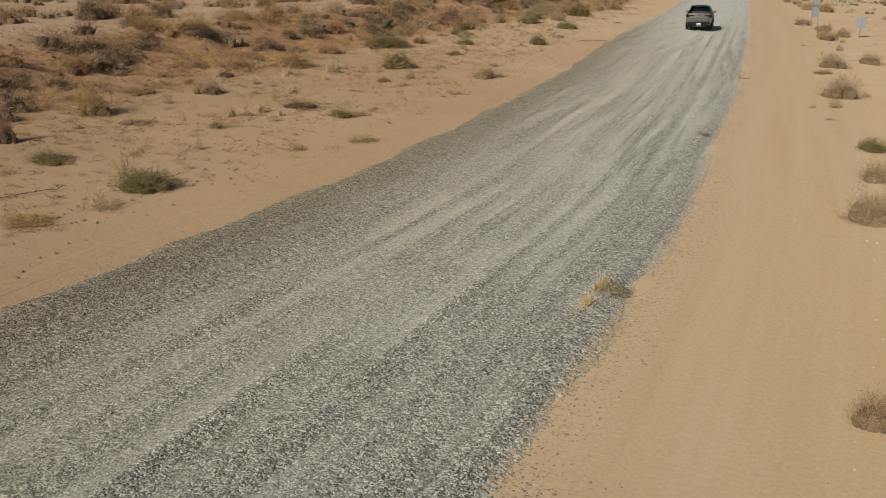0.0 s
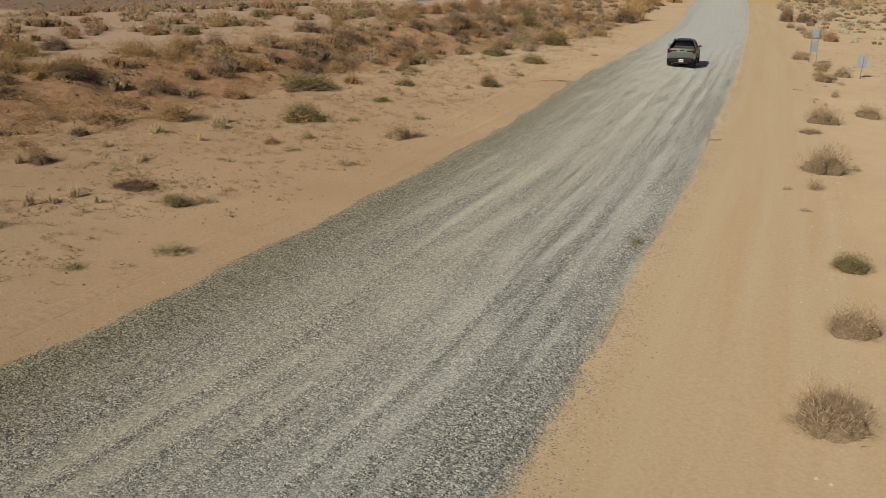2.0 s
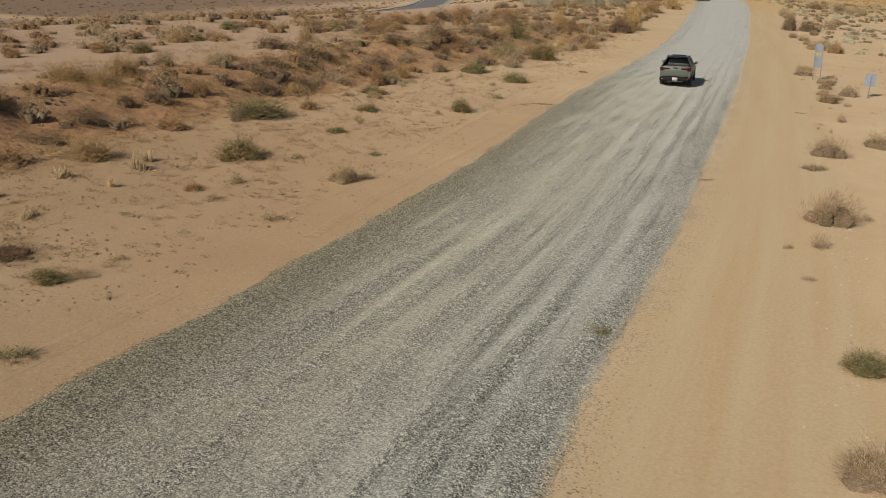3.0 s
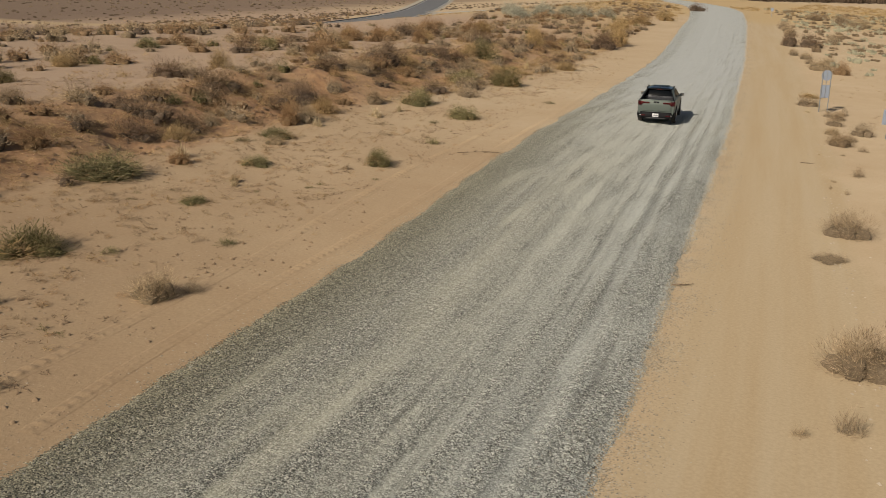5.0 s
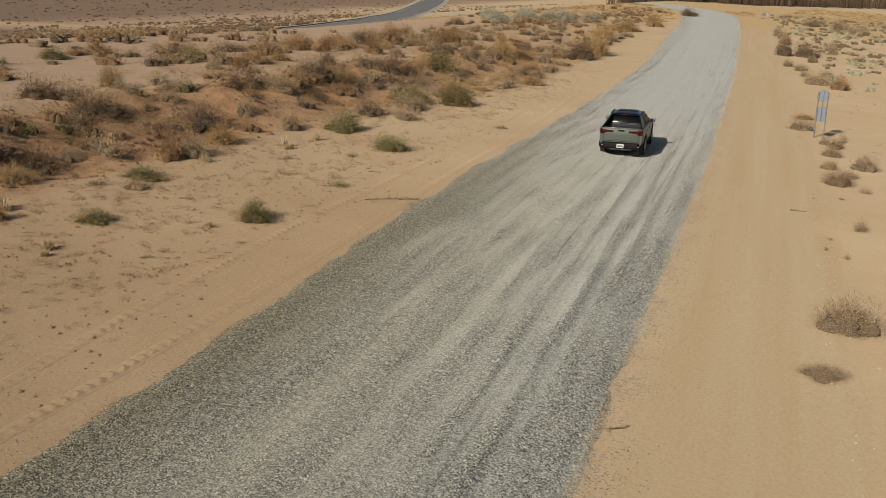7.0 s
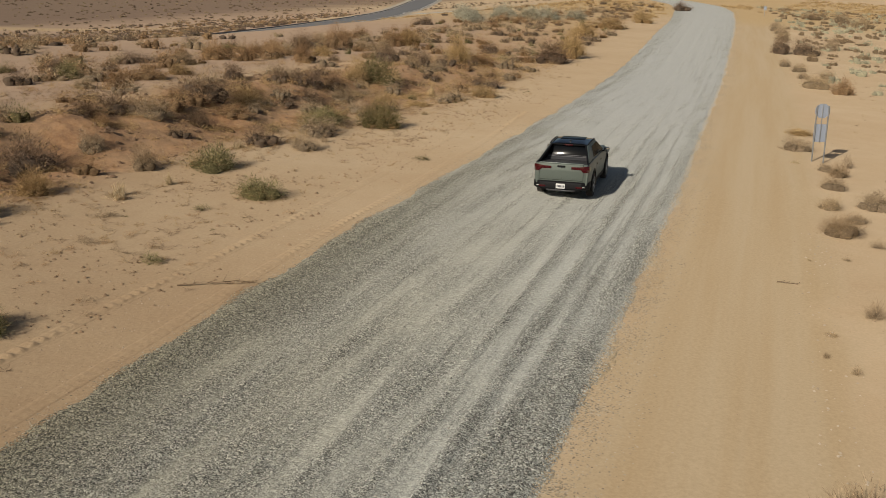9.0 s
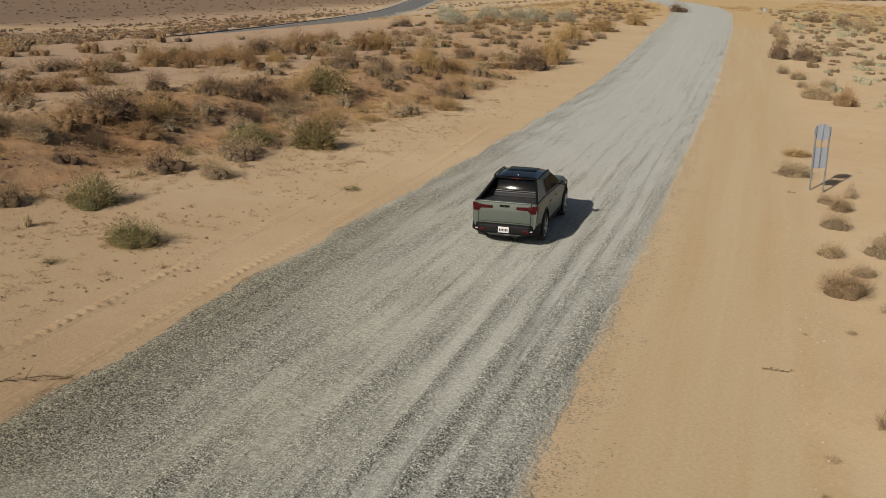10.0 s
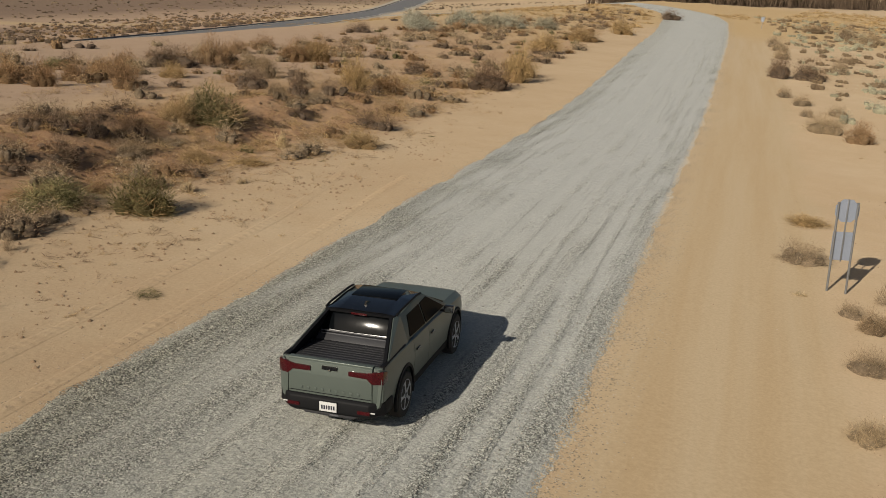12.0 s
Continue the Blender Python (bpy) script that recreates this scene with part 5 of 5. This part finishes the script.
def truck_body():
    bm = bmesh.new()
    rings = []
    for y in np.concatenate([np.linspace(-1.02, -0.6, 6)[:-1], np.linspace(-0.6, 3.1, 30)[:-1], np.linspace(3.1, 3.90, 12)]):
        rings.append([bm.verts.new((x, y, z)) for x, z in body_ring(float(y))])
    n = len(rings[0])
    for a, b in zip(rings, rings[1:]):
        for i in range(n):
            bm.faces.new((a[i], a[(i + 1) % n], b[(i + 1) % n], b[i]))
    bm.faces.new(rings[0][::-1])
    bm.faces.new(rings[-1])
    bmesh.ops.recalc_face_normals(bm, faces=bm.faces)
    return bm


def cut_arches(ob):
    """Take the four wheel openings out of the body."""
    bm = bmesh.new()
    for y in (0.0, 3.004):
        for x in (-0.95, 0.95):
            bmesh.ops.create_cone(bm, cap_ends=True, segments=36, radius1=0.435, radius2=0.435, depth=0.68,
                                  matrix=Matrix.Translation((x, y, 0.40)) @ Matrix.Rotation(math.pi / 2, 4, "Y"))
    me = bpy.data.meshes.new("arch_cutter")
    bm.to_mesh(me)
    bm.free()
    cutter = bpy.data.objects.new("arch_cutter", me)
    scene.collection.objects.link(cutter)
    mod = ob.modifiers.new("arches", "BOOLEAN")
    mod.operation, mod.object, mod.solver = "DIFFERENCE", cutter, "EXACT"
    got = bpy.data.meshes.new_from_object(ob.evaluated_get(bpy.context.evaluated_depsgraph_get()))
    ob.modifiers.clear()
    ob.data = got
    bpy.data.objects.remove(cutter)
    for f in got.polygons:
        f.use_smooth = True
    got.set_sharp_from_angle(angle=radians(32))


def skin(y0, y1, lo, hi, side, lift, steps=10):
    """A panel that follows the body's flank, lifted off it, with a turned-in rim."""
    bm = bmesh.new()
    rows = []
    for y in np.linspace(y0, y1, steps):
        f = flank(float(y))[lo:hi]
        rows.append([bm.verts.new((side * (x + lift), float(y), z)) for x, z in f])
    for a, b in zip(rows, rows[1:]):
        for i in range(len(a) - 1):
            bm.faces.new((a[i], a[i + 1], b[i + 1], b[i]))
    rim = [e for e in bm.edges if e.is_boundary]
    ex = bmesh.ops.extrude_edge_only(bm, edges=rim)
    bmesh.ops.translate(bm, vec=(-side * (lift + 0.012), 0, 0), verts=[v for v in ex["geom"] if isinstance(v, bmesh.types.BMVert)])
    bmesh.ops.recalc_face_normals(bm, faces=bm.faces)
    return bm


def hull(points, bevel=0.0):
    """The convex solid round some corners."""
    bm = bmesh.new()
    for p in points:
        bm.verts.new(p)
    bmesh.ops.convex_hull(bm, input=bm.verts)
    bmesh.ops.dissolve_limit(bm, angle_limit=0.02, verts=bm.verts, edges=bm.edges)
    if bevel:
        bmesh.ops.bevel(bm, geom=list(bm.edges), offset=bevel, segments=2, profile=0.6, affect="EDGES")
    bmesh.ops.recalc_face_normals(bm, faces=bm.faces)
    return bm


def lathe(profile, n=40):
    """A solid of revolution about x from pairs of x and radius."""
    bm = bmesh.new()
    rings = []
    for x, r in profile:
        rings.append([bm.verts.new((x, r * math.cos(6.28319 * i / n), r * math.sin(6.28319 * i / n))) for i in range(n)])
    for a, b in zip(rings, rings[1:]):
        for i in range(n):
            bm.faces.new((a[i], a[(i + 1) % n], b[(i + 1) % n], b[i]))
    bm.faces.new(rings[0])
    bm.faces.new(rings[-1][::-1])
    bmesh.ops.recalc_face_normals(bm, faces=bm.faces)
    return bm


def wheel(root, x, y):
    side = 1 if x > 0 else -1
    tyre = part("tyre", lathe([(-0.115, 0.245), (-0.122, 0.30), (-0.112, 0.352), (-0.085, 0.368), (-0.03, 0.372), (0.03, 0.372), (0.085, 0.368),
                               (0.112, 0.352), (0.122, 0.30), (0.115, 0.245)], 48), M_RUBBER, root, "black rubber tyre")
    tyre.location = (x, y, 0.372)
    bm = lathe([(-0.11, 0.05), (-0.11, 0.24), (0.02, 0.235), (0.03, 0.12)], 40)
    part("rim_barrel", bm, M_GLOSS, tyre).scale = (side, 1, 1)
    bm = bmesh.new()
    for i in range(5):
        for tilt in (-0.16, 0.16):
            a = 6.28319 * i / 5 + 0.3
            r = Matrix.Rotation(a, 4, "X")
            m = r @ Matrix.Translation((0.105, 0, 0.14)) @ Matrix.Rotation(tilt, 4, "X")
            box(0.030, 0.042, 0.205, (0, 0, 0), 0.0, m, bm)
    part("spokes", bm, M_ALLOY, tyre, "machined silver and black alloy spokes").scale = (side, 1, 1)
    part("rim_lip", lathe([(0.075, 0.222), (0.112, 0.228), (0.118, 0.246), (0.10, 0.252), (0.08, 0.246)], 40), M_ALLOY, tyre).scale = (side, 1, 1)
    part("hub_cap", lathe([(0.09, 0.05), (0.105, 0.048), (0.11, 0.03)], 20), M_GLOSS, tyre).scale = (side, 1, 1)


def arch_flare(y, side):
    """Black cladding round a wheel opening."""
    bm = bmesh.new()
    rows = []
    for i in range(25):
        a = radians(-18 + 216 * i / 24)
        row = []
        for r, dx in ((0.425, -0.03), (0.425, 0.012), (0.470, 0.016), (0.485, 0.0), (0.485, -0.03)):
            py, pz = y + r * math.cos(a), 0.40 + r * math.sin(a)
            w = along(SIDE, float(np.clip(py, -1.0, 3.88)))
            row.append(bm.verts.new((side * (w + dx), py, pz)))
        rows.append(row)
    for a, b in zip(rows, rows[1:]):
        for i in range(4):
            bm.faces.new((a[i], a[i + 1], b[i + 1], b[i]))
    bmesh.ops.recalc_face_normals(bm, faces=bm.faces)
    return bm


def pickup_truck():
    root = new("pickup_truck")
    body = part("body", truck_body(), M_PAINT, root, "sage-green painted body shell")
    cut_arches(body)
    # cab: corner heights of belt and roof
    RB, FB, RT, FT = 0.14, 2.72, 0.36, 1.62           # rear and front of the belt and of the roof
    ZR = 1.552
    cab = [(s * 0.865, RB, 1.08) for s in (-1, 1)] + [(s * 0.865, FB, 1.03) for s in (-1, 1)]
    cab += [(s * 0.665, RT, ZR - 0.02) for s in (-1, 1)] + [(s * 0.655, FT, ZR - 0.01) for s in (-1, 1)] + [(s * 0.675, 1.1, ZR) for s in (-1, 1)]
    cab += [(s * 0.875, 1.4, 1.06) for s in (-1, 1)]
    part("cab", hull(cab, 0.03), M_PAINT, root, "sage-green cab pillars")
    roof = [(s * 0.63, y, ZR + z) for s in (-1, 1) for y, z in ((RT - 0.10, 0.005), (1.1, 0.018), (FT - 0.02, -0.005))]
    roof += [(s * 0.40, y, ZR + z) for s in (-1, 1) for y, z in ((RT - 0.12, 0.028), (1.1, 0.052), (FT - 0.02, 0.022))]
    roof += [(s * 0.63, y, ZR - 0.03) for s in (-1, 1) for y in (RT - 0.06, FT - 0.04)]
    rp = part("roof", hull(roof, 0.008), M_GLOSS, root, "gloss black roof panel reflecting the sky")
    part("sunroof", box(0.86, 0.58, 0.012, (0, 1.20, ZR + 0.050), 0.005), M_GLASS, rp)
    part("antenna", hull([(s * 0.03, 0.50, ZR + 0.03) for s in (-1, 1)] + [(s * 0.03, 0.72, ZR + 0.03) for s in (-1, 1)] + [(0, 0.50, ZR + 0.105), (0, 0.56, ZR + 0.10)]), M_GLOSS, rp, "black shark-fin antenna")
    part("spoiler", hull([(s * x, y, z) for s in (-1, 1) for x, y, z in ((0.66, 0.40, ZR + 0.01), (0.64, 0.20, ZR + 0.0), (0.64, 0.21, ZR - 0.035), (0.66, 0.42, ZR - 0.04))], 0.006), M_TRIM, root, "black roof-end spoiler")
    part("brake_light", box(0.30, 0.022, 0.035, (0, 0.195, ZR - 0.018), 0.006), M_RED, root, "red high-mounted brake light")
    for s in (-1, 1):
        bm = bmesh.new()
        pts = [(s * 0.66, 0.30 + 1.26 * i / 10, ZR + 0.03 * min(1, 6 * (i / 10) * (1 - i / 10) + 0.15)) for i in range(11)]
        for a, b in zip(pts, pts[1:]):
            tube(a, b, 0.020, n=8, bm=bm)
        part("roof_rail", bm, M_TRIM, root, "raised black roof rail")
        # flying buttress from the roof down to the bed side
        outer = [(s * 0.672, 0.42, ZR - 0.015), (s * 0.640, 0.20, ZR - 0.005), (s * 0.885, -0.74, 1.135), (s * 0.895, 0.30, 1.09)]
        inner = [(s * 0.645, 0.42, ZR - 0.02), (s * 0.615, 0.22, ZR - 0.012), (s * 0.865, -0.72, 1.13), (s * 0.865, 0.30, 1.085)]
        part("sail_panel", hull(outer + inner, 0.01), M_PAINT, root, "sloping sage-green sail panel from roof to bed side")
        liner = [(s * 0.640, 0.44, ZR - 0.02), (s * 0.612, 0.19, ZR - 0.004), (s * 0.863, -0.76, 1.142), (s * 0.86, 0.30, 1.06)]
        liner += [(x - s * 0.055, y, z) for x, y, z in liner]
        part("sail_liner", hull(liner), M_TRIM, root, "black inner face of the sail panel")
        part("bed_rail", hull([(s * x, y, z) for y, zz in ((-0.93, 1.165), (0.16, 1.155)) for x, z in ((0.805, 1.02), (0.805, zz - 0.01), (0.83, zz), (0.885, zz - 0.004), (0.90, 1.02))], 0.006), M_TRIM, root, "black bed rail cap")
        # side windows: quads laid on the cab's side
        for nm, q in (("window", ((0.50, 1.155), (1.30, 1.13), (1.28, 1.455), (0.66, 1.455))), ("window", ((1.36, 1.13), (2.40, 1.10), (1.72, 1.455), (1.34, 1.455)))):
            pts = []
            for y, z in q:
                t = (z - 1.06) / (ZR - 1.06)
                x = 0.875 + (0.672 - 0.875) * t
                pts += [(s * (x + 0.010), y, z), (s * (x - 0.03), y, z)]
            part(nm, hull(pts), M_TINT, root, "dark tinted side window")
        for y0, y1, lab in ((0.50, 1.33, "rear door"), (1.345, 2.40, "front door")):
            d = part("door", skin(y0, y1, 1, 8, s, 0.004), M_PAINT, root, "sage-green " + lab)
            part("handle", box(0.030, 0.19, 0.028, (s * (along(SIDE, y0 + 0.2) + 0.012), y0 + 0.17, 0.925), 0.009), M_GLOSS, d, "dark door handle")
        part("sill_cladding", skin(0.42, 2.58, 0, 3, s, 0.012), M_TRIM, root, "black sill cladding")
        for y in (0.0, 3.004):
            part("arch_cladding", arch_flare(y, s), M_TRIM, root, "black wheel-arch cladding")
        mir = part("mirror", box(0.20, 0.10, 0.135, (s * 1.035, 2.20, 1.12), 0.028), M_GLOSS, root, "black door mirror")
        part("mirror_glass", box(0.155, 0.006, 0.095, (s * 1.04, 2.148, 1.12), 0.002), M_CHROME, mir)
        part("mirror_arm", box(0.12, 0.05, 0.035, (s * 0.92, 2.21, 1.075), 0.01), M_TRIM, mir)
        # tail lamps: block at the corner and a thin arm toward the middle
        lamp = part("tail_light", hull([(s * x, y, z) for x, y, z in ((0.64, -1.078, 1.085), (0.64, -1.078, 1.00), (0.74, -1.076, 0.915), (0.915, -1.005, 0.905), (0.948, -0.90, 0.93), (0.948, -0.90, 1.09),
                                                                       (0.915, -1.005, 1.115), (0.78, -1.072, 1.105), (0.64, -0.98, 1.0), (0.64, -0.98, 1.08), (0.90, -0.85, 1.08), (0.90, -0.85, 0.95))], 0.006), M_RED, root, "dark red tail light")
        part("light_arm", hull([(s * x, y, z) for x, zz in ((0.335, 0.036), (0.66, 0.044)) for y in (-1.080, -1.03) for z in (1.036 - zz, 1.036 + zz)], 0.006), M_RED, lamp, "red lamp arm")
        part("reflector", box(0.22, 0.02, 0.055, (s * 0.62, -1.112, 0.455), 0.008), M_RED, root, "red bumper reflector")
        part("marker_light", box(0.075, 0.02, 0.018, (s * 0.775, -1.095, 0.468), 0.005), M_CLEAR, root, "small clear bumper lamp")
        part("headlight", hull([(s * x, y, z) for x, y, z in ((0.62, 3.86, 0.80), (0.84, 3.73, 0.82), (0.84, 3.72, 0.90), (0.62, 3.84, 0.88), (0.62, 3.74, 0.82), (0.80, 3.62, 0.86))]), M_CLEAR, root, "clear headlight")
        wheel(root, s * 0.845, 0.0)
        wheel(root, s * 0.845, 3.004)
    # rear glass and its frame
    part("rear_window_frame", hull([(s * x, y, z) for s in (-1, 1) for x, y, z in ((0.80, 0.10, 1.07), (0.60, 0.325, ZR - 0.03), (0.80, 0.16, 1.07), (0.60, 0.38, ZR - 0.03))]), M_GLOSS, root, "black rear window surround")
    pane, n = bmesh.new(), 16
    for face in (0.0, 0.024):
        rows = []
        for i in range(n + 1):
            v = i / n
            row = []
            for q in range(n + 1):
                u = 2 * q / n - 1
                bow = 0.035 * (1 - u * u) + 0.010 * (1 - (2 * v - 1) ** 2)
                row.append(pane.verts.new((u * (0.685 - 0.10 * v), 0.172 + 0.128 * v - bow + face, 1.235 + (ZR - 1.295) * v)))
            rows.append(row)
        for a, b in zip(rows, rows[1:]):
            for q in range(n):
                pane.faces.new((a[q], a[q + 1], b[q + 1], b[q]))
    bmesh.ops.bridge_loops(pane, edges=[e for e in pane.edges if e.is_boundary])
    bmesh.ops.recalc_face_normals(pane, faces=pane.faces)
    part("rear_window", pane, M_REARGLASS, root, "dark tinted rear window")
    part("windshield", hull([(s * x, y, z) for s in (-1, 1) for x, y, z in ((0.79, 2.70, 1.085), (0.60, FT + 0.055, ZR - 0.045), (0.79, 2.66, 1.07), (0.60, FT + 0.02, ZR - 0.06))]), M_GLASS, root, "dark windscreen")
    # bed cover of slats
    for i in range(10):
        part("cover_slat", box(1.58, 0.088, 0.018, (0, -0.86 + 0.094 * i, 1.075), 0.005), M_COVER, root)
    # added bars and panel stand in for the cover mirrored in the rear glass
    for z, y in ((1.215, 0.128), (1.175, 0.108)):
        part("cover_bar", box(1.36, 0.022, 0.018, (0, y, z), 0.005), M_BAR, root, "thin grey bar standing in for a line reflected in the rear window")
    part("cover_housing", hull([(s * x, y, z) for s in (-1, 1) for x, y, z in ((0.74, 0.02, 1.09), (0.70, 0.115, 1.19), (0.74, 0.12, 1.09), (0.70, 0.15, 1.19))], 0.004), M_COVER, root, "dark panel standing in for the bed cover reflected in the rear window")
    part("bed_bulkhead", box(1.58, 0.03, 0.10, (0, 0.115, 1.07), 0.006), M_TRIM, root)
    # tailgate with handle and the maker's blank letter row
    gate = part("tailgate", hull([(s * x, y, z) for s in (-1, 1) for x, y, z in ((0.735, -1.05, 0.61), (0.735, -1.062, 0.95), (0.735, -1.045, 1.135), (0.735, -1.00, 1.165), (0.735, -0.94, 1.165), (0.735, -0.94, 0.61))], 0.012), M_PAINT, root, "sage-green tailgate")
    part("gate_cap", hull([(s * x, y, z) for s in (-1, 1) for x, y, z in ((0.74, -1.035, 1.155), (0.74, -0.93, 1.172), (0.74, -1.03, 1.172), (0.74, -0.93, 1.155))], 0.004), M_PAINT, gate)
    part("gate_handle", box(0.27, 0.035, 0.060, (0, -1.062, 1.075), 0.012), M_GLOSS, gate, "black tailgate handle")
    part("gate_camera", box(0.035, 0.02, 0.022, (0.0, -1.082, 1.045), 0.006), M_CHROME, gate)
    for i in range(9):
        part("letter_bar", box(0.045, 0.008, 0.040, (-0.50 + 0.125 * i, -1.064, 0.715), 0.003), M_PAINT, gate)
    part("gate_groove", box(1.44, 0.006, 0.008, (0, -1.062, 0.655), 0.0), M_TRIM, gate)
    for s in (-1, 1):
        part("corner_panel", hull([(s * x, y, z) for x, y, z in ((0.748, -1.048, 0.61), (0.905, -0.985, 0.61), (0.915, -0.985, 0.97), (0.748, -1.055, 0.97), (0.748, -0.93, 0.61), (0.93, -0.88, 0.61), (0.935, -0.88, 0.97), (0.748, -0.93, 0.97),
                                                                          (0.748, -1.0, 1.15), (0.86, -0.95, 1.148), (0.748, -0.92, 1.15), (0.89, -0.86, 1.145))], 0.008), M_PAINT, root, "sage-green rear corner")
    bump = part("bumper", hull([(s * x, y, z) for s in (-1, 1) for x, y, z in ((0.70, -1.10, 0.57), (0.70, -1.115, 0.39), (0.93, -0.93, 0.61), (0.95, -0.90, 0.40), (0.945, -0.60, 0.60), (0.945, -0.55, 0.40), (0.62, -1.04, 0.32), (0.86, -0.86, 0.34), (0.70, -1.05, 0.61), (0.72, -0.62, 0.34))], 0.02), M_TRIM, root, "black plastic rear bumper with step corners")
    part("skid_plate", hull([(s * x, y, z) for s in (-1, 1) for x, y, z in ((0.52, -1.075, 0.365), (0.42, -1.085, 0.315), (0.40, -0.95, 0.28), (0.52, -0.95, 0.32))], 0.008), M_COVER, bump, "dark grey skid plate")
    part("tow_cover", box(0.16, 0.02, 0.03, (0.10, -1.092, 0.34), 0.006), M_BAR, bump)
    plt = part("licence_plate", box(0.305, 0.010, 0.152, (0, -1.122, 0.475), 0.003), M_PLATE, root, "white licence plate with a row of dark bars")
    for i in range(6):
        part("plate_bar", box(0.026, 0.004, 0.062, (-0.105 + 0.042 * i, -1.1285, 0.468), 0.0), M_INK, plt)
    part("plate_frame", box(0.335, 0.012, 0.185, (0, -1.116, 0.475), 0.004), M_GLOSS, root)
    part("grille", hull([(s * x, y, z) for s in (-1, 1) for x, y, z in ((0.60, 3.875, 0.84), (0.55, 3.92, 0.62), (0.50, 3.90, 0.46), (0.55, 3.80, 0.46), (0.60, 3.80, 0.84))], 0.01), M_TRIM, root, "dark front grille")
    part("front_bumper", hull([(s * x, y, z) for s in (-1, 1) for x, y, z in ((0.76, 3.80, 0.55), (0.90, 3.52, 0.55), (0.72, 3.86, 0.36), (0.88, 3.55, 0.32), (0.60, 3.70, 0.28))], 0.02), M_TRIM, root, "black front bumper")
    part("underbody", box(1.30, 4.2, 0.14, (0, 1.45, 0.30), 0.02), M_TRIM, root)
    tagged(root, "sage-green crew-cab pickup truck with black trim and closed slatted bed cover", "pickup truck")
    return root


truck = pickup_truck()
TX, TYW, TURNED = -8.88, 80.05, 6.8
truck.location = (TX, TYW, float(road_z(np.array(TX), np.array(TYW))) - 0.01)
truck.rotation_euler = (radians(0.2), radians(-2.5), radians(TURNED))
truck.scale = (0.955, 1.0, 1.05)
